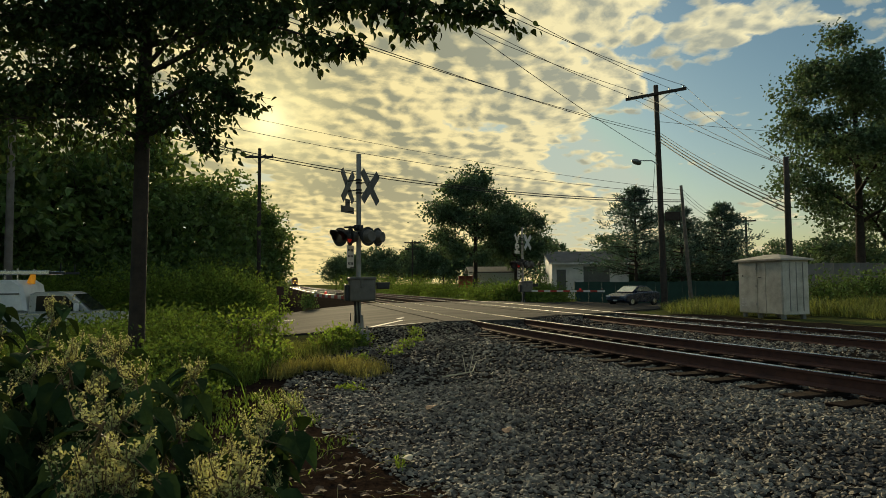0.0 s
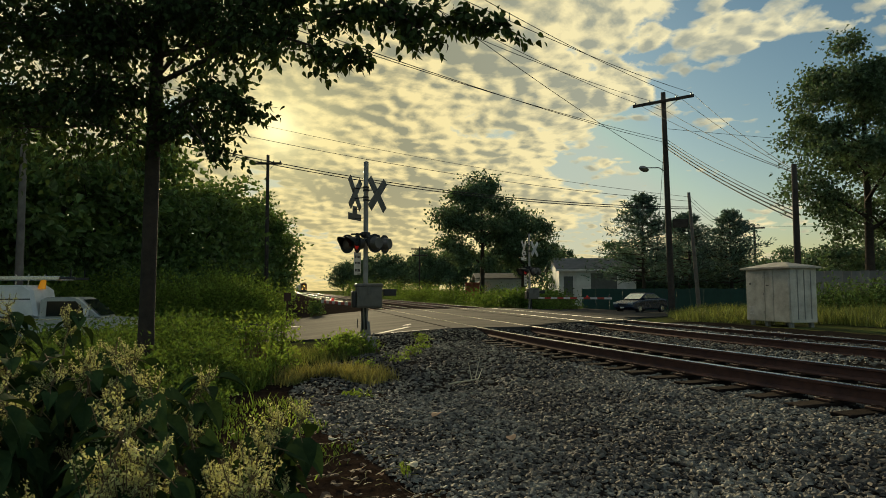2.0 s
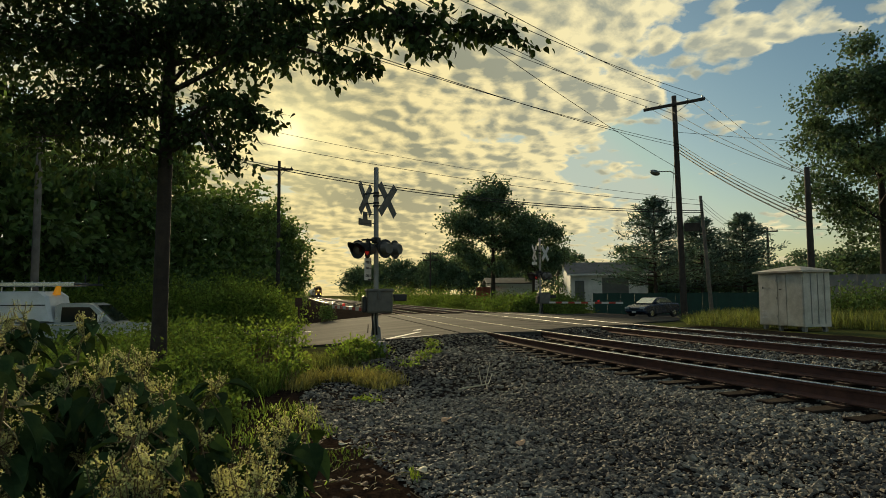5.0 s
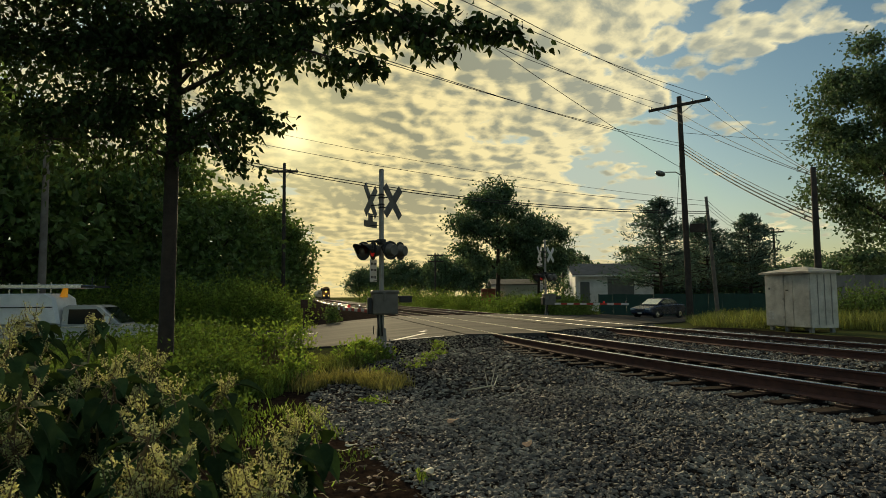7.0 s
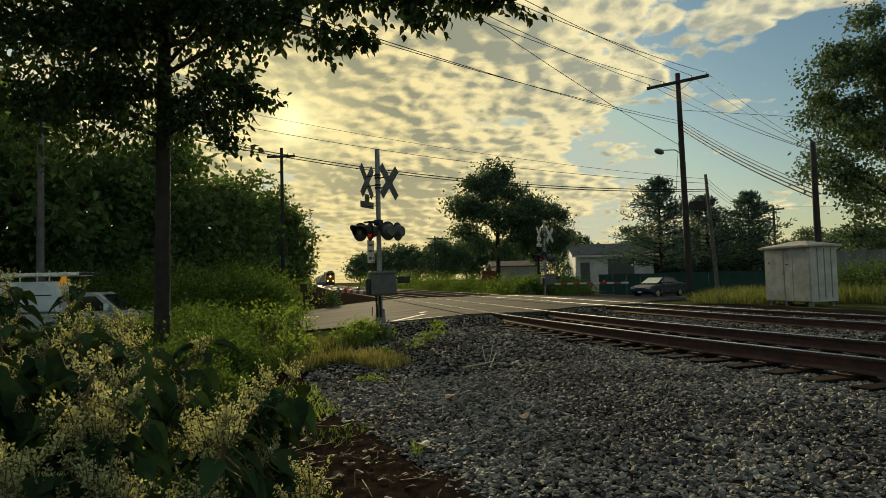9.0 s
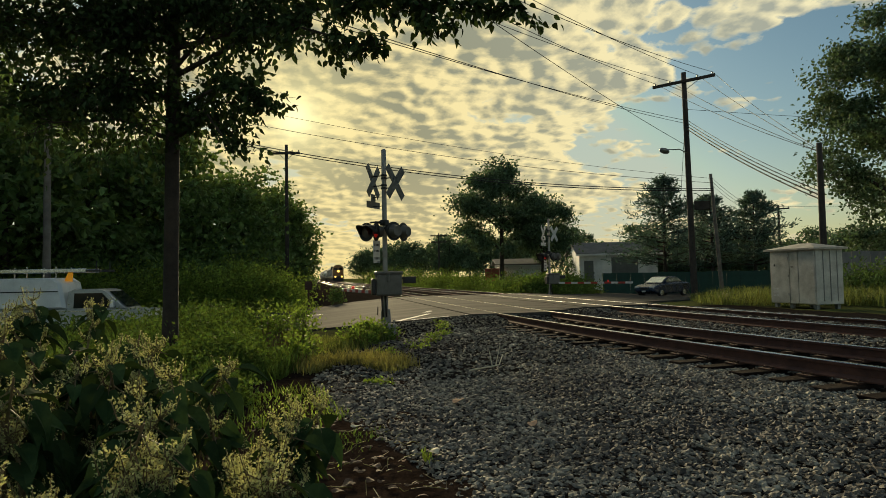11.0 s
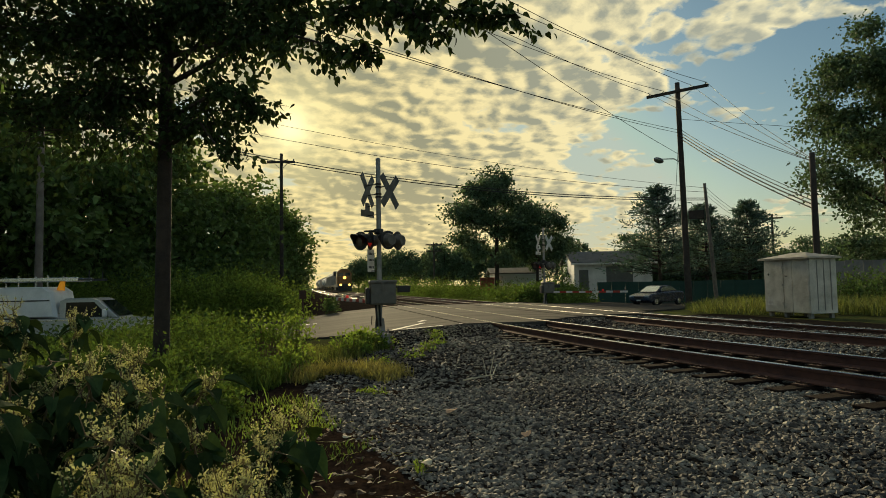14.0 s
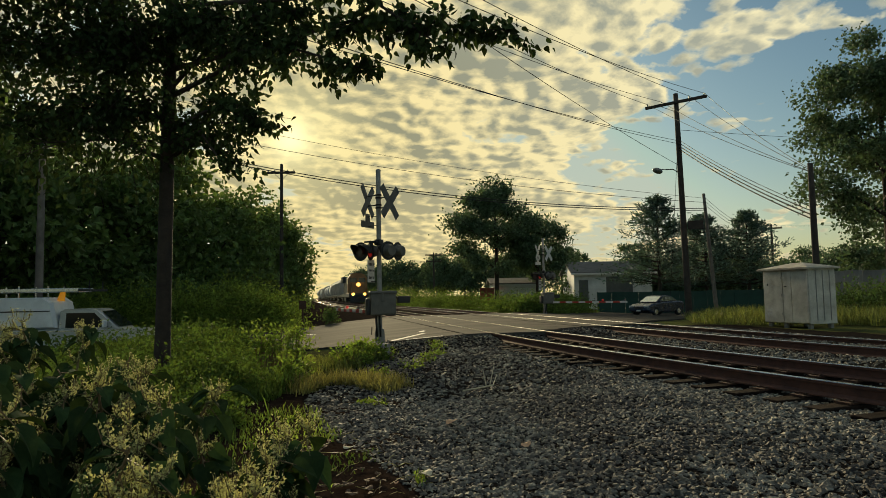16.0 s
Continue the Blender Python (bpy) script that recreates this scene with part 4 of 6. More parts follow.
# over the near trees to the crossarm
for k, end in ((-1.8, (0.1, 17.9, 11.2)), (-0.9, (0.5, 19.8, 11.3)), (0.9, (0.4, 15.8, 10.9)), (1.8, (0.4, 15.8, 10.2))):
    wire(top + side * k + Vector((0, 0, 0.3)), end, 0.35)
for dz, end, r in ((10.6, (-3.2, 16.7, 8.7), 0.014), (10.4, (-3.4, 14.7, 8.1), 0.014), (9.0, (0.8, 18.0, 11.6), 0.014)):
    wire(top + Vector((0, 0, dz - 13)), end, 0.3, r)
# on to the short pole behind the cabinet
for k in (-1.8, -0.9, 0.9, 1.8):
    wire(top + side * k + Vector((0, 0, 0.3)), (PB[0] + 0.1 * k, PB[1], 6.25), 0.25)
for dz, r in ((10.7, 0.016), (10.5, 0.024), (10.3, 0.032), (10.1, 0.032)):
    wire(top + Vector((0, 0, dz - 13)), (PB[0], PB[1], 4.6 - (10.7 - dz) * 0.9), 0.25, r)
wire(top + Vector((0, 0, -1.7)), (70, 40, 13), 0.4)
for dz in (8.4, 8.1, 7.8):
    wire((PC[0] - 0.6, PC[1], dz), (PG[0], PG[1], dz + 0.2), 1.0)
wire((PG[0], PG[1], 9), (90, 50, 9), 0.5)
wire(top + Vector((0.1, 0, -1.5)), (27.0, 43.0, -0.4), 0.1)

# ---- houses, fences, vehicles ----
M_REDWALL = material("faded_red_board", (0.30, 0.07, 0.045), (0.18, 0.04, 0.03), 0.8, scale=2, fine=20)
M_GREENFENCE = material("green_screen_fence", (0.012, 0.060, 0.042), (0.008, 0.036, 0.026), 0.7, scale=1, fine=20, bump=0.2)
M_GREYFENCE = material("grey_board_fence", (0.20, 0.19, 0.18), (0.13, 0.125, 0.12), 0.9, scale=1, fine=20, bump=0.4, each=0.15)
M_BLUECAR = material("dark_blue_car_paint", (0.022, 0.032, 0.058), (0.016, 0.024, 0.044), 0.25, scale=2, fine=40, bump=0, spec=0.7)
M_SILVERCAR = material("silver_car_paint", (0.42, 0.44, 0.44), (0.36, 0.38, 0.38), 0.3, metal=0.3, scale=2, fine=40, bump=0)
M_WHITECAR = material("white_vehicle_paint", (0.82, 0.83, 0.82), (0.62, 0.63, 0.62), 0.35, scale=2, fine=40, bump=0)
M_TYRE = material("black_rubber", (0.02, 0.02, 0.02), (0.012, 0.012, 0.012), 0.8, bump=0.1)
M_CHROME = material("bright_metal", (0.6, 0.6, 0.6), (0.45, 0.45, 0.45), 0.25, metal=1.0, bump=0)
M_LAMPGLASS = glassy("headlamp_glass", (0.55, 0.55, 0.52), 0.15)
M_CARGLASS = material("sky_reflecting_car_glass", (0.50, 0.56, 0.58), (0.40, 0.45, 0.47), 0.16, metal=0.8, scale=2, fine=40, bump=0)
M_AMBER = glowing("amber_beacon", (0.75, 0.30, 0.02), 0.25)


def gable_house(m, w, d, h, rise, label, wall=None, front_window=True):
    """A low house: long side along x, front towards -y, gables on the ends."""
    ob = thing("house", m, label, "house")
    bm = box((0, 0, 0), (w, 0.2, h))
    add_box(bm, (0, d - 0.2, 0), (w, d, h))
    for x in (0, w - 0.2):
        vs = [(x, 0.2, 0), (x, d - 0.2, 0), (x, d - 0.2, h), (x, d / 2, h + rise), (x, 0.2, h)]
        a = [bm.verts.new(v) for v in vs]
        b = [bm.verts.new((v[0] + 0.2, v[1], v[2])) for v in vs]
        bm.faces.new(a[::-1])
        bm.faces.new(b)
        for i in range(5):
            bm.faces.new((a[i], a[(i + 1) % 5], b[(i + 1) % 5], b[i]))
    bmesh.ops.recalc_face_normals(bm, faces=bm.faces)
    part("wall", bm, wall or M_WHITEWALL, ob)
    for s in (0, 1):
        y0, y1 = (-0.5, d / 2) if s == 0 else (d + 0.5, d / 2)
        z0 = h - 0.5 * rise / (d / 2)
        v = [(-0.4, y0, z0), (w + 0.4, y0, z0), (w + 0.4, y1, h + rise), (-0.4, y1, h + rise)]
        v += [(x, y, z + 0.12) for x, y, z in v]
        lay("roof", v, [(0, 1, 2, 3), (7, 6, 5, 4), (0, 4, 5, 1), (1, 5, 6, 2), (2, 6, 7, 3), (3, 7, 4, 0)], M_ROOF, ob, "grey shingled roof slope")
    part("trim", box((-0.45, -0.55, h - 0.32), (w + 0.45, -0.5, h - 0.12)), M_WHITEWALL, ob, "white fascia board")
    if front_window:
        wn = part("window", box((w * 0.40, -0.03, 1.0), (w * 0.76, 0.0, h - 0.5)), M_WHITEWALL, ob, "wide dark window")
        part("pane", box((w * 0.41, -0.045, 1.06), (w * 0.75, -0.031, h - 0.56)), M_BLIND, wn)
        part("door", box((w * 0.06, -0.03, 0.1), (w * 0.18, 0.0, h - 0.9)), M_BLIND, ob, "dark doorway")
    return ob


gable_house(pose(29.5, 65.6, -0.9, 0, 0, -14), 8.6, 7.5, 4.2, 1.2, "small white house with a grey gabled roof")
gable_house(pose(19.2, 62.5, -0.9, 0, 0, -12), 4.6, 5.0, 3.0, 0.5, "low white building behind the trees", front_window=False)
tagged(part("shed_wall", box((0, 0, 0), (1.6, 0.3, 2.6), 0.02), M_REDWALL), "faded red shed wall behind the bushes", "shed").matrix_basis = pose(17.6, 62.0, -0.9, 0, 0, -12)


def fence(name, a, b, h, mat, label, board=0.6, base=-0.9):
    a, b = Vector(a), Vector(b)
    d = b - a
    ob = thing(name, Matrix.Translation((a.x, a.y, base)) @ Euler((0, 0, math.atan2(d.y, d.x))).to_matrix().to_4x4(), label, "fence")
    n = int(d.length / board)
    me = None
    for i in range(n):
        if me is None:
            first = part("board", box((0, -0.02, 0), (board - 0.012, 0.02, h), 0.006), mat, ob)
            me = first.data
        else:
            o = new("board", me)
            o.parent = ob
            o.matrix_basis = pose(i * board, 0.008 * math.sin(i * 3.1), 0.02 * math.sin(i * 1.7))
    for i in range(0, n, 5):
        part("post", box((i * board - 0.05, 0.03, -0.3), (i * board + 0.05, 0.13, h + 0.05), 0.01), mat, ob)
    return ob


fence("screen_fence", (25.5, 51.8), (52, 45.5), 2.0, M_GREENFENCE, "dark green screened fence behind the car park", 1.2, -1.0)
fence("board_fence", (27.0, 29.5), (60, 21.5), 2.7, M_GREYFENCE, "long grey board fence behind the weeds", 0.5, -0.75)


def wheel(parent, x, y, r, side, w=0.2):
    bm = tube((x, y - w / 2, r), (x, y + w / 2, r), r, r, 22)
    bmesh.ops.bevel(bm, geom=[e for e in bm.edges if abs(e.verts[0].co.y - e.verts[1].co.y) < 1e-4 and len(e.link_faces) == 2], offset=0.03, segments=2, affect="EDGES")
    ty = part("wheel", bm, M_TYRE, parent, "black tyre")
    bm = tube((x, y + side * w / 2, r), (x, y + side * (w / 2 + 0.012), r), r * 0.62, r * 0.58, 18)
    part("rim", bm, M_CHROME, ty, "bright wheel rim")


def profile_body(outline, half, inset=0.0):
    """A car body from its side outline (x, z): full width in the middle, drawn in towards the sides."""
    bm = bmesh.new()
    rings = []
    for y, k in ((-half, 0.93), (-half * 0.86, 1.0), (half * 0.86, 1.0), (half, 0.93)):
        cx = sum(p[0] for p in outline) / len(outline)
        cz = sum(p[1] for p in outline) / len(outline)
        rings.append([bm.verts.new((cx + (x - cx) * k, y, cz + (z - cz) * k)) for x, z in outline])
    n = len(outline)
    for a, b in zip(rings, rings[1:]):
        for i in range(n):
            bm.faces.new((a[i], a[(i + 1) % n], b[(i + 1) % n], b[i]))
    bm.faces.new(rings[0][::-1])
    bm.faces.new(rings[-1])
    bmesh.ops.recalc_face_normals(bm, faces=bm.faces)
    return bm


def rounded(bm, by):
    """Softens all edges of a body."""
    bmesh.ops.bevel(bm, geom=bm.edges[:], offset=by, segments=2, affect="EDGES", profile=0.5, clamp_overlap=True)
    return bm


def sedan(m, paint, label, group=""):
    """A saloon car that faces +x."""
    ob = thing("car", m, label, "car", group)
    body = [(-2.2, 0.45), (-2.25, 0.75), (-2.1, 0.98), (-1.5, 1.02), (0.75, 0.98), (1.75, 0.86), (2.15, 0.70), (2.2, 0.42), (1.9, 0.24), (-1.95, 0.26)]
    part("body", rounded(profile_body(body, 0.88), 0.07), paint, ob)
    roof = [(-1.62, 1.0), (-0.85, 1.38), (-0.3, 1.45), (0.25, 1.42), (1.05, 0.97)]
    part("cabin", rounded(profile_body(roof, 0.70), 0.04), paint, ob)
    ws = lay("windscreen", [(0.36, -0.60, 1.37), (0.36, 0.60, 1.37), (1.04, 0.68, 1.0), (1.04, -0.68, 1.0)], [(0, 1, 2, 3)], M_CARGLASS, ob, "windscreen that mirrors the sky")
    ws.location = (0.015, 0, 0.012)
    for s in (-1, 1):
        w = [(-1.35, 1.06), (-0.80, 1.34), (0.20, 1.37), (0.78, 1.05)]
        lay("side_window", [(x, s * (0.715 if z > 1.2 else 0.72), z) for x, z in w], [(0, 1, 2, 3)], M_CARGLASS, ob, "side window that mirrors the sky")
        part("mirror", box((0.62, s * 0.80 - 0.09, 0.98), (0.80, s * 0.80 + 0.09, 1.10), 0.02), paint, ob)
        part("headlight", box((1.98, s * 0.62 - 0.18, 0.62), (2.16, s * 0.62 + 0.18, 0.76), 0.03), M_LAMPGLASS, ob, "clear headlight")
        for x in (-1.35, 1.35):
            wheel(ob, x, s * 0.80, 0.32, s)
    part("grille", box((2.10, -0.35, 0.52), (2.19, 0.35, 0.66), 0.01), M_DARKSTEEL, ob, "black grille")
    part("number_plate", box((2.17, -0.16, 0.36), (2.20, 0.16, 0.46)), M_SIGNWHITE, ob, "pale plate")
    return ob


sedan(pose(25.1, 41.6, -0.74, 0, 0, 204), M_BLUECAR, "dark blue saloon car waiting on the road at the crossing")
for i, (x, y, r, mt, tx) in enumerate(((24.5, 59.0, 150, M_SILVERCAR, "silver car parked behind the hedge"), (33.5, 60.5, 170, M_WHITECAR, "white car parked beside the house"), (37.5, 59.5, 160, M_WHITECAR, "white car parked under the pines"), (46.5, 62, 175, M_WHITECAR, "white car parked far behind the green fence"), (52, 61, 175, M_SILVERCAR, "silver car parked far behind the green fence"))):
    sedan(pose(x, y, -0.55, 0, 0, r), mt, tx, "parked cars")


def pickup(m):
    """A pickup that faces +x, with a tall white cargo cap and a ladder rack."""
    ob = thing("pickup_truck", m, "silver pickup truck with a white cargo cap and roof rack", "pickup truck")
    body = [(-2.9, 0.55), (-2.9, 1.12), (0.0, 1.12), (1.15, 1.10), (2.35, 1.02), (2.65, 0.85), (2.68, 0.50), (2.4, 0.42), (-2.8, 0.45)]
    part("body", profile_body(body, 0.95), M_SILVERCAR, ob)
    cab = [(-0.55, 1.08), (-0.50, 1.72), (-0.32, 1.80), (0.62, 1.80), (0.78, 1.74), (1.50, 1.08)]
    part("cab", profile_body(cab, 0.82), M_SILVERCAR, ob)
    ws = lay("windscreen", [(0.83, -0.66, 1.70), (0.83, 0.66, 1.70), (1.45, 0.74, 1.14), (1.45, -0.74, 1.14)], [(0, 1, 2, 3)], M_GLASS, ob, "dark windscreen")
    ws.location = (0.02, 0, 0.015)
    for s in (-1, 1):
        lay("side_window", [(-0.28, s * 0.835, 1.14), (-0.25, s * 0.832, 1.66), (0.66, s * 0.832, 1.66), (1.14, s * 0.835, 1.14)], [(0, 1, 2, 3)], M_GLASS, ob, "dark side window")
        part("mirror", box((1.00, s * 1.0 - 0.11, 1.14), (1.12, s * 1.0 + 0.11, 1.40), 0.04), M_WHITECAR, ob, "white door mirror")
        part("trim_strip", box((-2.7, s * 0.955 - 0.008, 1.02), (1.6, s * 0.955 + 0.008, 1.06)), M_CHROME, ob, "bright trim strip")
        for x in (-1.9, 1.75):
            wheel(ob, x, s * 0.86, 0.37, s, 0.24)
    cap = [(-3.3, 1.14), (-3.3, 2.06), (-3.1, 2.22), (-0.95, 2.22), (-0.70, 2.05), (-0.52, 1.14)]
    part("cargo_cap", profile_body(cap, 0.93), M_WHITECAR, ob, "tall white cargo cap")
    for s in (-1, 1):
        part("cap_band", box((-3.2, s * 0.94 - 0.012, 1.72), (-0.75, s * 0.94 + 0.012, 1.76)), M_DARKSTEEL, ob, "dark seam")
    for s in (-0.62, 0.62):
        part("rack_rail", box((-3.6, s - 0.05, 2.40), (0.05, s + 0.05, 2.54), 0.015), M_CHROME, ob, "bright rack rail")
        for x in (-2.9, -1.9, -0.95):
            part("rack_post", tube((x, s, 2.18), (x, s, 2.62), 0.03, 0.03, 8), M_CHROME, ob)
        part("rail_end", box((0.051, s - 0.06, 2.42), (0.55, s + 0.06, 2.50), 0.01), M_DARKSTEEL, ob)
        part("end_post", tube((0.40, s, 2.50), (0.40, s, 2.80), 0.02, 0.02, 6), M_DARKSTEEL, ob)
    bm = bmesh.new()
    for x in (-2.9, -1.9, -0.95):
        add_tube(bm, (x, -0.62, 2.44), (x, 0.62, 2.44), 0.025, 0.025, 8)
    part("rack_bar", bm, M_CHROME, ob)
    bm = tube((-0.70, -0.2, 2.10), (-0.62, -0.2, 2.48), 0.13, 0.07, 12)
    part("beacon", bm, M_AMBER, ob, "amber warning beacon")
    return ob


pickup(pose(-7.75, 25.3, -1.04, 0, 0, -4))

# ---- the freight train ----
M_LOCO = material("dark_blue_locomotive_paint", (0.030, 0.030, 0.034), (0.018, 0.018, 0.02), 0.5, scale=1, fine=20, bump=0.05)
M_LOCONOSE = material("dull_brown_yellow_nose", (0.30, 0.15, 0.05), (0.17, 0.09, 0.035), 0.6, scale=1, fine=20, bump=0.05)
M_HOPPER = material("pale_grey_hopper_paint", (0.50, 0.46, 0.38), (0.38, 0.34, 0.28), 0.7, scale=0.5, fine=8, bump=0.1)
M_TANK = material("pale_blue_grey_tank_paint", (0.34, 0.38, 0.40), (0.22, 0.25, 0.27), 0.6, scale=0.5, fine=8, bump=0.1)
M_HEADLIGHT = glowing("warm_headlight", (1.0, 0.50, 0.10), 3.2)
TRAIN = []


def bogie(parent, y):
    bm = bmesh.new()
    for s in (-0.9, 0.9):
        add_box(bm, (s - 0.08, y - 1.5, 0.35), (s + 0.08, y + 1.5, 0.75), 0.03)
    add_box(bm, (-0.9, y - 0.3, 0.4), (0.9, y + 0.3, 0.8))
    bg = part("bogie", bm, M_DARKSTEEL, parent, "black wheel truck")
    for dy in (-1.0, 1.0):
        bm = bmesh.new()
        for s in (-0.75, 0.75):
            add_tube(bm, (s - 0.06, y + dy, 0.47), (s + 0.06, y + dy, 0.47), 0.47, 0.47, 18)
        add_tube(bm, (-0.75, y + dy, 0.47), (0.75, y + dy, 0.47), 0.08, 0.08, 8)
        part("wheelset", bm, M_PLATE, bg)


def locomotive():
    """A wide-nosed diesel: front at y = 0, body towards +y."""
    ob = thing("locomotive", Matrix(), "dark diesel locomotive with yellow nose and lit headlights", "locomotive")
    part("frame", box((-1.5, 0.3, 0.95), (1.5, 21.5, 1.55), 0.05), M_LOCO, ob)
    part("pilot", box((-1.35, -0.1, 0.12), (1.35, 0.35, 1.35), 0.06), M_DARKSTEEL, ob, "black pilot plate")
    nose = [(-1.05, 1.55), (1.05, 1.55), (1.05, 2.85), (0.75, 3.15), (-0.75, 3.15), (-1.05, 2.85)]
    bm = bmesh.new()
    a = [bm.verts.new((x * 0.94, 0.9, z)) for x, z in nose]
    b = [bm.verts.new((x, 2.2, z)) for x, z in nose]
    bm.faces.new(a)
    bm.faces.new(b[::-1])
    for i in range(6):
        bm.faces.new((a[i], b[i], b[(i + 1) % 6], a[(i + 1) % 6]))
    bmesh.ops.recalc_face_normals(bm, faces=bm.faces)
    part("nose", bm, M_LOCONOSE, ob, "faded yellow nose")
    roof = [(-1.5, 1.55), (1.5, 1.55), (1.5, 3.9), (1.05, 4.5), (0.45, 4.7), (-0.45, 4.7), (-1.05, 4.5), (-1.5, 3.9)]
    bm = bmesh.new()
    a = [bm.verts.new((x, 2.2, z)) for x, z in roof]
    b = [bm.verts.new((x, 5.0, z)) for x, z in roof]
    bm.faces.new(a)
    bm.faces.new(b[::-1])
    for i in range(8):
        bm.faces.new((a[i], b[i], b[(i + 1) % 8], a[(i + 1) % 8]))
    bmesh.ops.recalc_face_normals(bm, faces=bm.faces)
    cab = part("cab", bm, M_LOCONOSE, ob, "driving cab")
    for s in (-1, 1):
        part("windscreen", box((s * 0.70 - 0.5, 2.16, 3.3), (s * 0.70 + 0.5, 2.195, 3.95), 0.02), M_GLASS, cab, "dark cab window")
        part("side_window", box((s * 1.5 - 0.012, 2.9, 3.0), (s * 1.5 + 0.012, 4.5, 3.7)), M_GLASS, cab)
    part("roof_cap", box((-1.0, 2.3, 4.70), (1.0, 4.9, 4.78), 0.02), M_LOCO, ob)
    part("engine_hood", box((-0.95, 5.0, 1.55), (0.95, 20.5, 4.4), 0.15), M_LOCO, ob, "long dark engine hood")
    part("radiator", box((-1.5, 16.0, 3.5), (1.5, 20.3, 4.55), 0.1), M_LOCO, ob)
    part("fuel_tank", box((-1.4, 8.5, 0.25), (1.4, 13.5, 0.95), 0.15), M_DARKSTEEL, ob)
    for y in (4.0, 17.5):
        bogie(ob, y)
    bm = bmesh.new()
    for s in (-1.35, 1.35):
        for y in np.arange(0.5, 2.3, 0.55):
            add_tube(bm, (s, y, 1.5), (s, y, 2.5), 0.025, 0.025, 6)
        add_tube(bm, (s, 0.4, 2.5), (s, 2.2, 2.5), 0.025, 0.025, 6)
    part("handrail", bm, M_LOCONOSE, ob)
    bm = tube((0, 0.80, 2.90), (0, 0.90, 2.90), 0.30, 0.30, 18)
    part("headlight", bm, M_HEADLIGHT, ob, "glowing warm headlight")
    for s in (-0.88, 0.88):
        part("ditch_light", tube((s, -0.14, 1.42), (s, 0.0, 1.42), 0.22, 0.22, 16), M_HEADLIGHT, ob, "glowing warm ditch light")
        part("light_box", box((s - 0.24, 0.0, 1.2), (s + 0.24, 0.3, 1.64), 0.02), M_DARKSTEEL, ob)
    part("coupler", box((-0.2, -0.55, 0.75), (0.2, 0.0, 1.0), 0.05), M_PLATE, ob, "rusty coupler")
    TRAIN.append((ob, 0.0))


def hopper(offset, mat, label):
    ob = thing("hopper_wagon", Matrix(), label, "freight wagon", "freight wagons")
    sec = [(-1.55, 1.3), (1.55, 1.3), (1.6, 3.7), (1.25, 4.35), (0.5, 4.6), (-0.5, 4.6), (-1.25, 4.35), (-1.6, 3.7)]
    bm = bmesh.new()
    a = [bm.verts.new((x, 0.6, z)) for x, z in sec]
    b = [bm.verts.new((x, 16.9, z)) for x, z in sec]
    bm.faces.new(a)
    bm.faces.new(b[::-1])
    for i in range(8):
        bm.faces.new((a[i], b[i], b[(i + 1) % 8], a[(i + 1) % 8]))
    bmesh.ops.recalc_face_normals(bm, faces=bm.faces)
    part("body", bm, mat, ob)
    for i in range(10):
        for s in (-1, 1):
            part("rib", box((s * 1.62 - 0.05, 1.2 + i * 1.65, 1.4), (s * 1.62 + 0.05, 1.32 + i * 1.65, 3.7)), mat, ob)
    part("chassis", box((-1.3, 0.1, 0.95), (1.3, 17.4, 1.3), 0.03), M_DARKSTEEL, ob)
    for y in (2.2, 15.3):
        bogie(ob, y)
    for k in (4, 8.7, 13.4):
        v = [(-1.3, k - 1.8, 1.3), (1.3, k - 1.8, 1.3), (1.3, k + 1.8, 1.3), (-1.3, k + 1.8, 1.3), (-0.5, k - 0.5, 0.45), (0.5, k - 0.5, 0.45), (0.5, k + 0.5, 0.45), (-0.5, k + 0.5, 0.45)]
        if 3.5 < k < 14 and k != 4 and k != 13.4:
            lay("hopper_chute", v, [(0, 1, 5, 4), (1, 2, 6, 5), (2, 3, 7, 6), (3, 0, 4, 7), (4, 5, 6, 7)], mat, ob)
    part("roof_walk", box((-0.4, 0.6, 4.62), (0.4, 16.9, 4.68)), M_GALV, ob)
    TRAIN.append((ob, offset))


def tank_wagon(offset, mat, label):
    ob = thing("tank_wagon", Matrix(), label, "freight wagon", "freight wagons")
    bm = tube((0, 0.8, 2.75), (0, 15.6, 2.75), 1.5, 1.5, 28)
    bmesh.ops.bevel(bm, geom=[e for e in bm.edges if abs(e.verts[0].co.y - e.verts[1].co.y) < 1e-4], offset=0.35, segments=3, affect="EDGES")
    part("tank", bm, mat, ob, smooth=True)
    part("dome", tube((0, 8.2, 4.2), (0, 8.2, 4.6), 0.45, 0.45, 16), M_GALV, ob)
    part("chassis", box((-1.1, 0.1, 0.95), (1.1, 16.3, 1.3), 0.03), M_DARKSTEEL, ob)
    for y in (2.2, 14.2):
        bogie(ob, y)
    TRAIN.append((ob, offset))


locomotive()
y = 22.4
for i in range(11):
    if i < 2 or i in (5, 8):
        hopper(y, M_HOPPER, "pale grey covered hopper wagon on the far track")
        y += 18.2
    else:
        tank_wagon(y, M_TANK, "pale tank wagon on the far track")
        y += 17.2

# ---- near plants ----


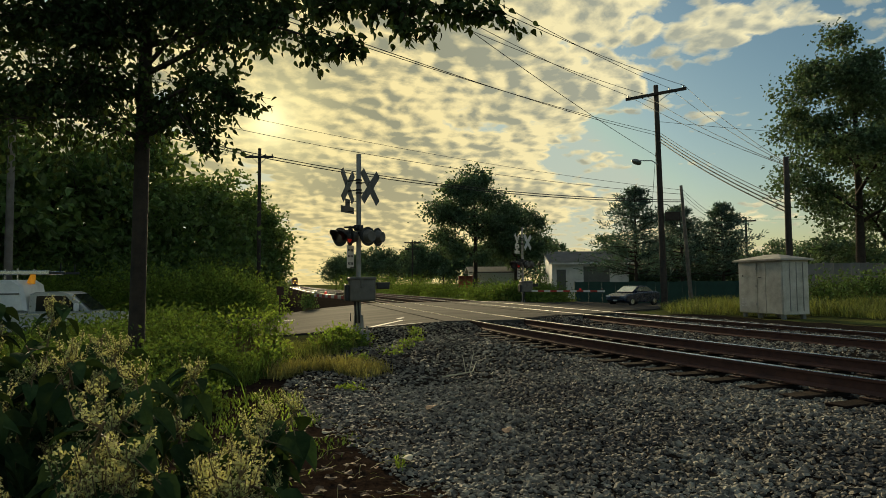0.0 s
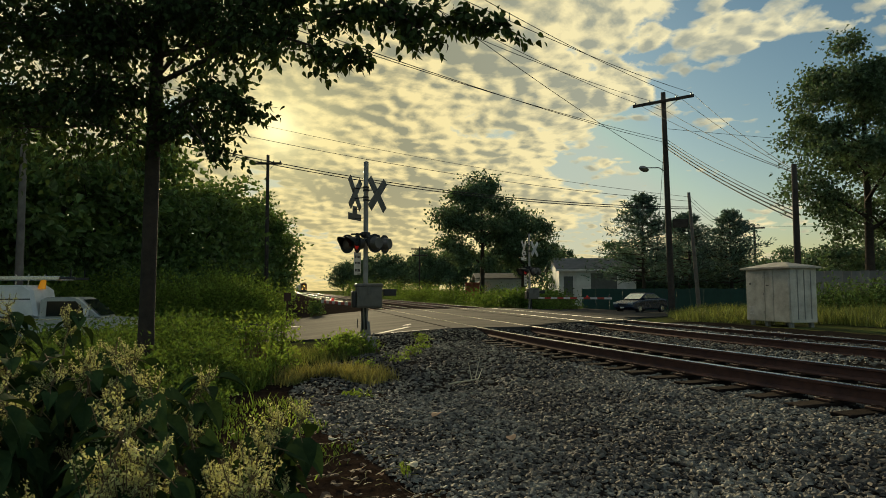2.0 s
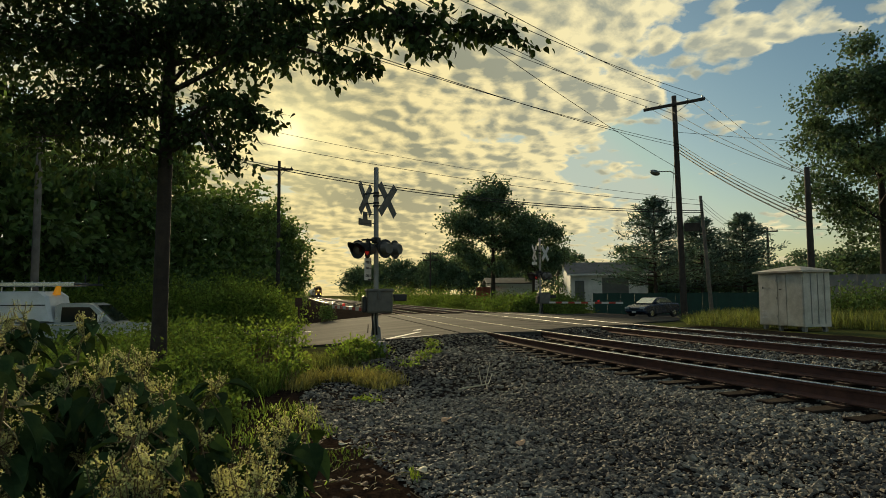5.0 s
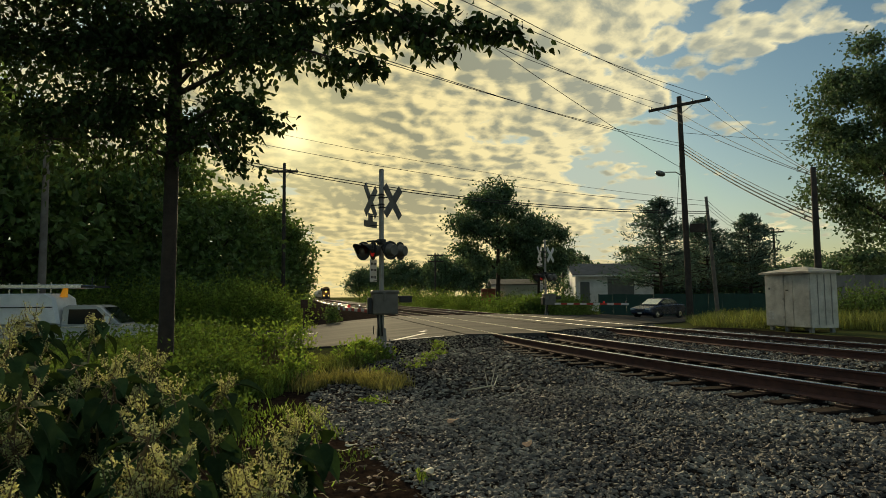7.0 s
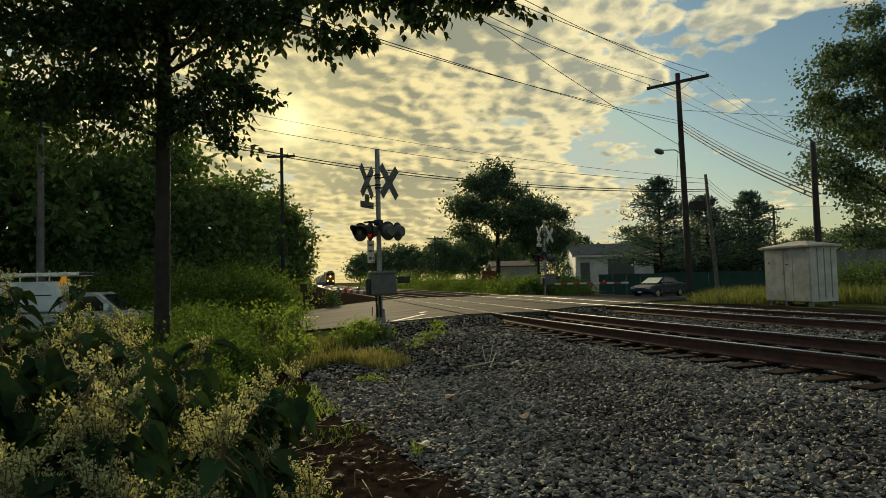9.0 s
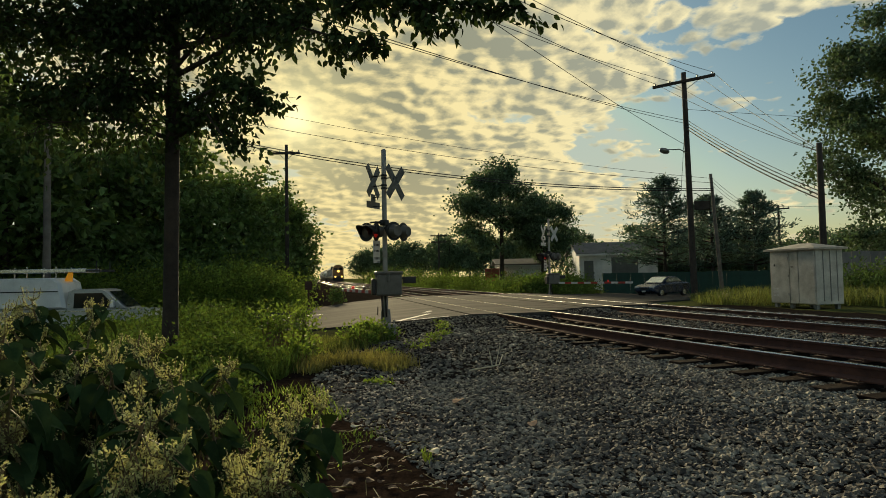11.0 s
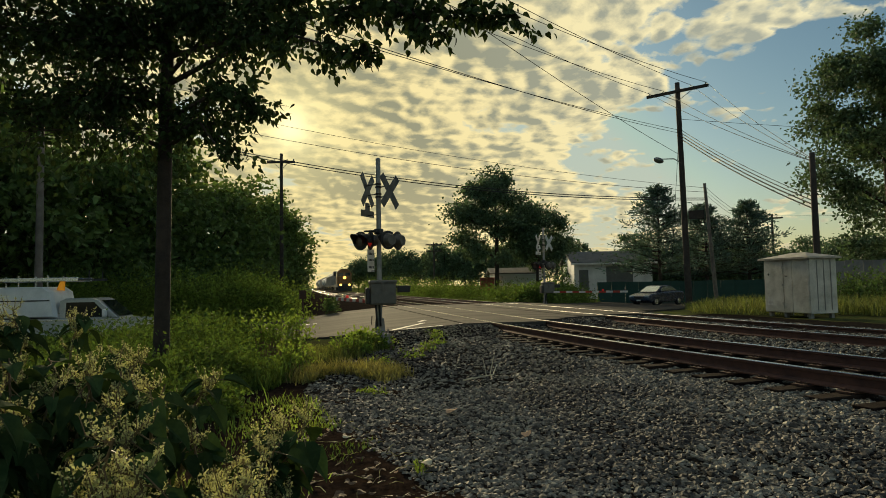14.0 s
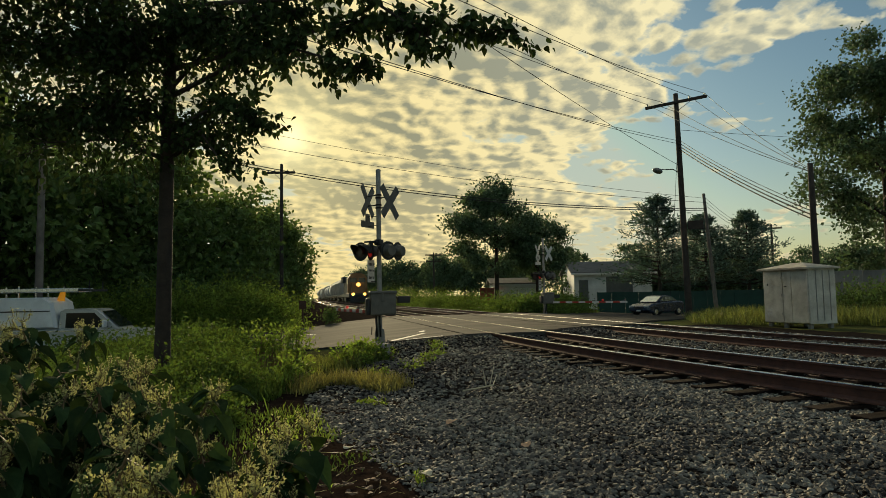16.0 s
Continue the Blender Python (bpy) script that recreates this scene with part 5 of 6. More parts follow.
def leaf_shapes(rng, at, way, size, wide=0.75, fold=0.25, normal=None):
    """Pointed arching leaves with a folded midrib, at their stalks, growing along way."""
    n = len(at)
    d = unit(way)
    s = unit(np.cross(d, rng.normal(size=(n, 3)) if normal is None else normal))
    up = np.cross(s, d)
    ln = (size * rng.uniform(0.7, 1.25, n))[:, None]
    w = ln * wide / 2
    rows = []
    for t, half in ((0.06, 0.62), (0.28, 1.0), (0.55, 0.80), (0.80, 0.38)):
        mid = at + d * ln * t - up * ln * 0.30 * t * t
        rows += [mid + s * w * half + up * w * fold * half, mid, mid - s * w * half + up * w * fold * half]
    tip = at + d * ln - up * ln * 0.34
    verts = np.stack([at] + rows + [tip], 1).reshape(-1, 3)
    quads = [(0, 1, 2), (0, 2, 3), (10, 13, 11), (11, 13, 12)]
    for r in (1, 4, 7):
        quads += [(r, r + 3, r + 4), (r, r + 4, r + 1), (r + 1, r + 4, r + 5), (r + 1, r + 5, r + 2)]
    base = np.arange(n)[:, None, None] * 14
    faces = (base + np.array(quads)[None]).reshape(-1, 3)
    return verts, faces


def overhanging_tree():
    """The slim dark tree beside the line, whose limbs hang over the view."""
    nr = np.random.default_rng(11)
    rng = random.Random(11)
    ob = thing("tree", pose(0, 0, 0), "slim dark tree with leafy overhanging branches", "tree")
    trunk = [(-1.98, 9.75, -0.6, 0.13), (-1.95, 9.69, 0.6, 0.105), (-1.90, 9.56, 3.0, 0.095), (-1.84, 9.42, 5.1, 0.08), (-1.8, 9.3, 7.0, 0.05), (-1.75, 9.2, 8.6, 0.02)]
    lay("trunk", *tubes([trunk], 12), M_BARK, ob, smooth=True)
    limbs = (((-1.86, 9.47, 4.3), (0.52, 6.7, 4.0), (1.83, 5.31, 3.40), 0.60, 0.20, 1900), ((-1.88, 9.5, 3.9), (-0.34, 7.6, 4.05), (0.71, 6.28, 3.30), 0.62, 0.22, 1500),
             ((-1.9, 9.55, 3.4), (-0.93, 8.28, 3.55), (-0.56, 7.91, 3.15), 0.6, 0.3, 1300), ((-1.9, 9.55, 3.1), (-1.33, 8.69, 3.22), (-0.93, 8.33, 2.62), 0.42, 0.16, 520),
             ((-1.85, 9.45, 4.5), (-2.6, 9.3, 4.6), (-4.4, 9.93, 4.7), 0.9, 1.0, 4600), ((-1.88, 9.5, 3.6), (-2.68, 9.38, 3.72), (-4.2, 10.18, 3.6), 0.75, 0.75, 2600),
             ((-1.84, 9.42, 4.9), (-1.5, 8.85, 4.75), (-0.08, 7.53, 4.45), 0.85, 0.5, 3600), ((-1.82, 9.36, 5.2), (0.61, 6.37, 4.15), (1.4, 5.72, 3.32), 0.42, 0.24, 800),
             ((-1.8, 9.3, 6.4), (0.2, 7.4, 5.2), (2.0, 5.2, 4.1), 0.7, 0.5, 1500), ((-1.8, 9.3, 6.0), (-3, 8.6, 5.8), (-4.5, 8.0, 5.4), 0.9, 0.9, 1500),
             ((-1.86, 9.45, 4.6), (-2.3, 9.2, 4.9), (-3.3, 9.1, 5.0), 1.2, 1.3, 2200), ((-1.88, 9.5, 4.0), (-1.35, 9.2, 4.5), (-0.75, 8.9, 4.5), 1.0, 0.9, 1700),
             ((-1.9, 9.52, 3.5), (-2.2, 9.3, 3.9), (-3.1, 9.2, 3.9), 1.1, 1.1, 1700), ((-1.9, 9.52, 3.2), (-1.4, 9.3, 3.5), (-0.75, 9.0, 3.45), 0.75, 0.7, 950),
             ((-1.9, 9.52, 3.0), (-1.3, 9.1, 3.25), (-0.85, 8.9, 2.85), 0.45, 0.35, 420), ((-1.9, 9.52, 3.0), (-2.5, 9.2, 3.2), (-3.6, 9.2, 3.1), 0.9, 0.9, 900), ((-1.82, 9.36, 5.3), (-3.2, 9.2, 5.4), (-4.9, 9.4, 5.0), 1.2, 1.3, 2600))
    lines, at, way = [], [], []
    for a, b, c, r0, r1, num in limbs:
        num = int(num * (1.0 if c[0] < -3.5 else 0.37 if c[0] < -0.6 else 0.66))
        a, b, c = Vector(a), Vector(b), Vector(c)
        lines.append([(*a, 0.04), (*a.lerp(b, 0.5), 0.03), (*b, 0.02), (*b.lerp(c, 0.6), 0.012), (*c, 0.004)])
        for i in range(max(3, num // 22)):
            t = rng.uniform(0.12, 1.0) ** 0.8
            p = a.lerp(b, t / 0.55) if t < 0.55 else b.lerp(c, (t - 0.55) / 0.45)
            r = r0 + (r1 - r0) * t
            q = p + Vector((rng.gauss(0, 0.55), rng.gauss(0, 0.55), rng.gauss(-0.12, 0.38))) * r
            lines.append([(*p, 0.006), (*p.lerp(q, 0.6), 0.004), (*q, 0.002)])
            k = 22
            u = nr.uniform(0.15, 1.05, k)[:, None]
            pts = np.array(p) * (1 - u) + np.array(q) * u + nr.normal(size=(k, 3)) * 0.07 * (0.5 + r)
            at.append(pts)
            way.append(np.array((q - p).normalized()) * 0.5 + nr.normal(size=(k, 3)) * 0.5 + (0, 0, -0.75))
    lay("branchwork", *tubes(lines, 5), M_BARK, ob)
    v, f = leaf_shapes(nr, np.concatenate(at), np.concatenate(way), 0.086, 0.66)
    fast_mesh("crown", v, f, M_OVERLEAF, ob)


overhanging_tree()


def knotweed(x, y, top, seed):
    """A knotweed plant: arching stems, broad pointed leaves, sprays of cream flowers."""
    rng = random.Random(seed)
    nr = np.random.default_rng(seed)
    z0 = ground_z(x, y)
    ob = thing("knotweed", pose(x, y, z0), "flowering knotweed bush with cream blossom sprays", "plant", "knotweed along the path")
    h = top - z0
    lines, lat, lway, fl = [], [], [], []
    for s in range(4):
        a = rng.uniform(0, 6.283)
        reach = rng.uniform(0.08, 0.3) * (0.45 if y < 1.3 else 1.0)
        hh = h * rng.uniform(0.80, 1.0)
        end = Vector((math.cos(a) * reach, math.sin(a) * reach * 0.7, hh))
        pts = [Vector((0.03 * math.cos(a), 0.03 * math.sin(a), -0.05)), Vector((end.x * 0.25, end.y * 0.25, hh * 0.5)), Vector((end.x * 0.7, end.y * 0.7, hh * 0.9)), end + Vector((0, 0, -0.03))]
        lines.append([(*p, r) for p, r in zip(pts, (0.008, 0.006, 0.004, 0.002))])
        for i in range(24):
            t = 0.22 + 0.78 * i / 24
            k = t * 3
            j = min(2, int(k))
            p = pts[j].lerp(pts[j + 1], k - j)
            b = a + i * 2.6 + rng.uniform(-0.5, 0.5)
            d = Vector((math.cos(b), math.sin(b), rng.uniform(-1.1, -0.05)))
            lat.append(np.array(p + d * 0.03))
            lway.append(np.array(d))
            lines.append([(*p, 0.002), (*(p + d * 0.04), 0.001)])
            if t > 0.40 and rng.random() < (0.62 if y < 1.3 else 0.36):
                for q in range(5):
                    c = b + rng.uniform(-1.3, 1.3)
                    ln = rng.uniform(0.03, 0.07)
                    mid = p + Vector((math.cos(c), math.sin(c), 0.5)) * ln * 0.55
                    tip = mid + Vector((math.cos(c) * 0.3, math.sin(c) * 0.3, 1.0)) * ln * 0.55
                    lines.append([(*p, 0.0015), (*mid, 0.0011), (*tip, 0.0007)])
                    m = 28
                    u = nr.uniform(0.15, 1.0, m)[:, None]
                    a0, a1, a2 = np.array(p), np.array(mid), np.array(tip)
                    fl.append(a0 * (1 - u) ** 2 + a1 * 2 * u * (1 - u) + a2 * u * u + nr.normal(size=(m, 3)) * 0.0030)
    lay("stalk", *tubes(lines, 5), M_STEM, ob)
    lway = np.array(lway)
    v, f = leaf_shapes(nr, np.array(lat), lway, 0.066 if y < 1.3 else 0.085, 0.66, 0.45, np.tile((0, 0, 1.0), (len(lway), 1)) + nr.normal(size=(len(lway), 3)) * 0.3)
    fast_mesh("leaves", v, f, M_KNOT, ob)
    fl = np.concatenate(fl)
    v, f = leaf_arrays(nr, fl, 0.0066, nr.normal(size=(len(fl), 3)) + (0, 0, 0.4), 0.55)
    fast_mesh("blossom", v, f, M_FLOWER, ob)
    return ob


KNOTWEED = ((-0.75, 1.92, 0.89), (-0.89, 2.46, 0.98), (-0.67, 2.11, 0.88), (-0.5, 1.86, 0.85), (-0.36, 1.73, 0.82), (-0.26, 1.61, 0.76), 
            (-0.39, 1.12, 0.82), (-0.25, 1.09, 0.78), (-0.11, 1.11, 0.73), (-0.04, 1.15, 0.67), (0.01, 1.19, 0.56), (-0.39, 0.97, 0.76), (-0.29, 0.95, 0.74), (-0.16, 0.97, 0.70),
            (-0.95, 2.1, 0.92), (-1.05, 2.7, 0.90), (-0.7, 1.55, 0.84), (-0.55, 1.5, 0.82), (-0.38, 1.5, 0.78),
            (-0.46, 2.05, 0.80), (-0.32, 1.88, 0.74), (-0.62, 2.25, 0.86), (-0.22, 1.72, 0.68), (-0.12, 1.55, 0.60), (-0.78, 2.3, 0.94))
PLANTS = [knotweed(x, y, t, 400 + i) for i, (x, y, t) in enumerate(KNOTWEED)]

# green bushes between the near tree and the road
for i, (x, y, sx, sy, h, n) in enumerate(((-2.05, 8.6, 0.8, 0.8, 0.56, 12000), (-1.35, 9.8, 0.6, 0.7, 0.52, 11000), (-2.8, 10.4, 1.0, 0.9, 0.66, 13000), (-1.75, 11.7, 0.6, 0.8, 0.84, 12000), (-2.5, 7.2, 0.9, 0.9, 0.52, 11000), (-1.15, 7.7, 0.4, 0.5, 0.34, 5000), (-3.5, 9.0, 1.0, 1.0, 0.6, 10000))):
    shrub("bush", at_ground(x, y), (sx, sy, h), n, 0.055, M_FERN, 500 + i, "soft green bush of small leaves in the verge", "bush", "green bushes in the verge", 34)
for i, (x, y, sx, sy, h, n) in enumerate(((-2.7, 15.6, 0.9, 0.9, 0.7, 8000), (-4.6, 16.6, 1.4, 1.1, 0.55, 4500), (-1.8, 14.2, 0.6, 0.8, 0.75, 7500), (-6.6, 15.4, 1.6, 1.2, 0.5, 4500), (-8.8, 16.2, 1.6, 1.2, 0.45, 4000))):
    shrub("bush", at_ground(x, y), (sx, sy, h), n, 0.09, M_FERN, 520 + i, "green bush in the verge beside the road", "bush", "green bushes in the verge", 30)
for i, (x, y, h, r) in enumerate(((-0.45, 13.4, 1.15, 0.32), (-0.15, 13.9, 0.9, 0.3), (1.2, 13.75, 0.52, 0.2), (1.0, 13.2, 0.5, 0.3), (-0.75, 12.9, 1.0, 0.3), (1.5, 14.3, 0.45, 0.25), (-0.2, 10.8, 0.5, 0.3))):
    shrub("weed", at_ground(x, y), (r, r, h), 480, 0.085, M_SHRUB, 540 + i, "tall leafy roadside weed", "plant", "roadside weeds", 14)
# bushes on the far side of the road, beside the line
for i, (x, y, sx, sy, h) in enumerate(((-3.2, 31.2, 1.9, 1.6, 1.9), (-2.3, 32.2, 1.6, 1.5, 1.75), (-5.6, 31.5, 2.0, 1.6, 2.1), (-8.4, 32.0, 2.2, 1.8, 2.2), (-2.9, 34.5, 1.4, 1.7, 1.5), (-3.5, 38.5, 1.7, 2.0, 1.8), (-11.5, 31.5, 2.2, 1.8, 2.2), (-3.2, 36.5, 2.4, 2.2, 2.5), (-3.4, 44.0, 1.6, 2.2, 1.9), (-3.6, 51.0, 1.9, 2.6, 2.2))):
    shrub("bush", at_ground(x, y), (sx, sy, h), 7000, 0.15, M_SHRUB, 560 + i, "sunlit green bush across the road", "bush", "bushes across the road", 30)
for i, (x, y, h) in enumerate(((25.5, 24.5, 1.3), (27.5, 23.5, 1.5), (24.0, 21.0, 1.1), (29.5, 23.0, 1.6), (26.5, 20.0, 1.2))):
    shrub("bush", at_ground(x, y), (1.3, 1.1, h), 2600, 0.16, M_LEAFDARK, 640 + i, "dark green bush before the grey fence", "bush", "bushes before the fence", 24)
shrub("bush", at_ground(1.25, 30.6), (0.3, 0.3, 0.9), 600, 0.11, M_LEAFDARK, 590, "small dark round bush at the road's edge", "bush")
post = thing("rusty_post", at_ground(0.0, 29.9), "rusty brown post among the bushes", "post")
part("shaft", tube((0, 0, 0), (0, 0, 1.35), 0.045, 0.045, 8), M_PLATE, post)
part("head", box((-0.16, -0.05, 0.95), (0.16, 0.05, 1.35), 0.03), M_PLATE, post)
for i, (x, y, sx, sy, h) in enumerate(((13.4, 35.6, 1.0, 1.0, 0.95), (14.6, 37.4, 1.2, 1.0, 1.1), (15.9, 39.6, 1.3, 1.1, 1.2), (17.4, 41.7, 1.4, 1.2, 1.3), (19.0, 44.2, 1.5, 1.3, 1.35), (20.6, 46.8, 1.4, 1.3, 1.3), (14.3, 43, 1.6, 1.6, 1.3), (15.5, 48, 1.8, 1.8, 1.5), (14, 62, 2.2, 2.2, 1.7), (15.0, 72, 2.6, 2.5, 1.9), (14.5, 84, 3, 2.5, 2.2), (14.0, 53, 1.8, 2.0, 1.5), (13.5, 98, 3, 3, 2.6), (19.0, 52, 2, 2, 1.5), (13.2, 115, 3, 3, 3))):
    shrub("bush", at_ground(x, y), (sx, sy, h), 5000, 0.16, M_FERN, 600 + i, "dense green bush past the crossing", "bush", "bushes past the crossing", 26)
# undergrowth at the foot of the dark wood
for i in range(16):
    rng = random.Random(700 + i)
    x, y = -27 + i * 1.48, 31.5 + rng.uniform(-1, 3) + (i > 9) * (i - 9) * 1.6
    shrub("bush", at_ground(x, y), (2.2, 1.8, 3.6 + rng.uniform(-0.5, 0.8)), 2600, 0.34, M_LEAFDARK, 700 + i, "dark undergrowth at the edge of the wood", "bush", "undergrowth", 30)
for i in range(9):
    rng = random.Random(730 + i)
    shrub("bush", at_ground(-5.2 + i * 0.36, 55 + i * 4.5), (2.2, 2.4, 3.4 + rng.uniform(-0.5, 0.5)), 2200, 0.36, M_LEAFDARK, 730 + i, "dark undergrowth beside the line", "bush", "undergrowth", 26)


def grass(name, area, count, length, mat, seed, label, inside=None):
    """Blades of grass over a patch: area x0, x1, y0, y1."""
    nr = np.random.default_rng(seed)
    x, y = nr.uniform(area[0], area[1], count), nr.uniform(area[2], area[3], count)
    cx, cy = (area[0] + area[1]) / 2, (area[2] + area[3]) / 2
    keep = [(inside is None or inside(a, b)) and noise.noise((a * 0.9, b * 0.9, seed)) > -0.25 and (inside is not None or ((a - cx) / (area[1] - area[0])) ** 2 + ((b - cy) / (area[3] - area[2])) ** 2 < 0.25 * nr.uniform(0.5, 1)) for a, b in zip(x, y)]
    x, y = x[keep], y[keep]
    z = np.array([ground_z(a, b) for a, b in zip(x, y)]) + 0.03
    n = len(x)
    at = np.stack([x, y, z], 1)
    ln = (length * nr.uniform(0.5, 1.25, n))[:, None]
    ln = ln * np.array([min(1.25, max(0.3, 0.75 + 0.95 * noise.noise((a * 0.6, b * 0.6, seed + 0.5)))) for a, b in zip(x, y)])[:, None]
    d = unit(np.stack([nr.normal(0, 0.35, n), nr.normal(0, 0.35, n), np.ones(n)], 1))
    b = unit(np.stack([nr.normal(size=n), nr.normal(size=n), np.zeros(n)], 1))
    w = 0.012 * (0.5 + length)
    s = np.stack([-b[:, 1], b[:, 0], np.zeros(n)], 1) * w
    mid = at + d * ln * 0.6 + b * ln * 0.08
    tip = at + d * ln * 0.95 + b * ln * 0.30
    verts = np.stack([at - s, at + s, mid + s * 0.7, mid - s * 0.7, tip], 1).reshape(-1, 3)
    base = np.arange(n)[:, None] * 5
    faces = np.concatenate([base + [0, 1, 2], base + [0, 2, 3], base + [3, 2, 4]], 1).reshape(-1, 3)
    return tagged(fast_mesh(name, verts, faces, mat), label, "grass", kind="stuff")


def off_road(a, b):
    return not along(NEAR_EDGE, a) - 0.25 < b < along(FAR_EDGE, a) + 0.3


grass("grass", (0.18, 0.92, 4.45, 5.2), 3000, 0.14, M_SHRUB, 1, "small tuft of bright green grass at the gravel's edge")
grass("grass", (-0.3, 1.75, 9.0, 11.2), 3600, 0.20, M_DRYGRASS, 2, "patch of yellowed grass at the edge of the gravel")
grass("grass", (-0.6, 2.0, 12.2, 15.6), 4200, 0.28, M_GRASS, 3, "yellow-green grass round the signal's foot")
grass("grass", (-0.9, 0.4, 5.6, 8.6), 1800, 0.12, M_SHRUB, 4, "low green weeds at the edge of the soil")
grass("grass", (12.6, 26.0, 15.0, 36.0), 38000, 0.46, M_GRASS, 5, "tall yellow-green grass behind the far track", lambda a, b: b < along(NEAR_EDGE, a) - 0.4 and b < 21 + (a - 14) * 1.6 and a > 12.7 + max(0, 17.2 - b) * 1.1)
grass("grass", (15.4, 26.0, 9.0, 19.0), 15000, 0.52, M_GRASS, 6, "tall green grass behind the cabinet", lambda a, b: a > 14.9)
grass("grass", (-14.0, 1.2, 10.0, 19.0), 22000, 0.40, M_SHRUB, 7, "long green grass along the verge", lambda a, b: off_road(a, b) and a < -0.9)
grass("grass", (-14.0, 0.8, 29.0, 46.0), 18000, 0.5, M_GRASS, 8, "long sunlit grass across the road", lambda a, b: off_road(a, b) and a < 0.6 - (b > 36))
grass("grass", (12.2, 22.0, 32.5, 52.0), 15000, 0.5, M_GRASS, 9, "long grass past the crossing", lambda a, b: off_road(a, b) and a > 12.0)
grass("grass", (-3.0, 0.2, 1.5, 9.0), 3500, 0.09, M_FERN, 10, "low weeds under the bushes", lambda a, b: a < gravel_edge(b) - 0.75 - max(0, 4 - b) * 0.5)

grass("grass", (-3.2, 0.0, 8.0, 12.6), 9000, 0.30, M_FERN, 12, "tall soft green grass among the bushes", lambda a, b: a < gravel_edge(b) - 0.45 and a > -3.2 + max(0, 9 - b) * 0.5)
grass("grass", (-0.2, 0.7, 5.1, 6.8), 650, 0.075, M_FERN, 13, "thin low weeds where soil meets gravel")
for i, (x, y, h) in enumerate(((2.5, 13.0, 0.22), (2.9, 13.9, 0.2), (2.1, 12.2, 0.18), (3.1, 14.9, 0.24), (1.4, 11.6, 0.2), (0.9, 8.4, 0.12), (1.9, 14.0, 0.3))):
    shrub("weed", at_ground(x, y), (0.16, 0.16, h), 130, 0.06, M_SHRUB, 660 + i, "small green weed growing through the gravel", "plant", "weeds in the gravel", 6)

# ---- litter ----


def flat_piece(name, x, y, size, mat, seed, label, category, lift=0.05, long=1.0):
    rng = random.Random(seed)
    bm = bmesh.new()
    n = 9
    vs = []
    for i in range(n):
        a = 6.283 * i / n
        r = size * rng.uniform(0.75, 1.1)
        vs.append(bm.verts.new((math.cos(a) * r * long, math.sin(a) * r, 0.25 * size * math.sin(2 * a + seed))))
    c = bm.verts.new((0, 0, 0.12 * size))
    for i in range(n):
        bm.faces.new((vs[i], vs[(i + 1) % n], c))
    r = bmesh.ops.extrude_face_region(bm, geom=bm.faces[:])
    bmesh.ops.translate(bm, vec=(0, 0, 0.003), verts=[g for g in r["geom"] if isinstance(g, bmesh.types.BMVert)])
    bmesh.ops.recalc_face_normals(bm, faces=bm.faces)
    ob = part(name, bm, mat)
    ob.matrix_basis = pose(x, y, ground_z(x, y) + lift, rng.uniform(-12, 12), rng.uniform(-12, 12), rng.uniform(0, 360))
    return tagged(ob, label, category)


M_TAN = material("pale_dry_leaf", (0.74, 0.45, 0.26), (0.55, 0.32, 0.18), 0.8, scale=30, fine=90, bump=0.1)
M_PAPER = material("dirty_paper", (0.62, 0.56, 0.40), (0.45, 0.40, 0.28), 0.8, scale=30, fine=90, bump=0.1)
M_BROWNLEAF = material("brown_dead_leaf", (0.13, 0.075, 0.042), (0.07, 0.042, 0.026), 0.8, scale=30, fine=90, bump=0.1)
flat_piece("dead_leaf", 1.86, 5.22, 0.050, M_TAN, 1, "pale orange dead leaf on the gravel", "leaf", 0.165)
flat_piece("paper_scrap", 0.91, 4.82, 0.05, M_PAPER, 2, "torn cream paper scrap at the gravel's edge", "litter", 0.10, 1.4)
flat_piece("dead_leaf", 1.55, 6.7, 0.05, M_TAN, 3, "pinkish dead leaf on the gravel", "leaf", 0.10, 1.5)
flat_piece("stone", 9.05, 15.6, 0.10, M_PAPER, 4, "pale stone lying between the tracks", "stone", 0.12, 1.3)
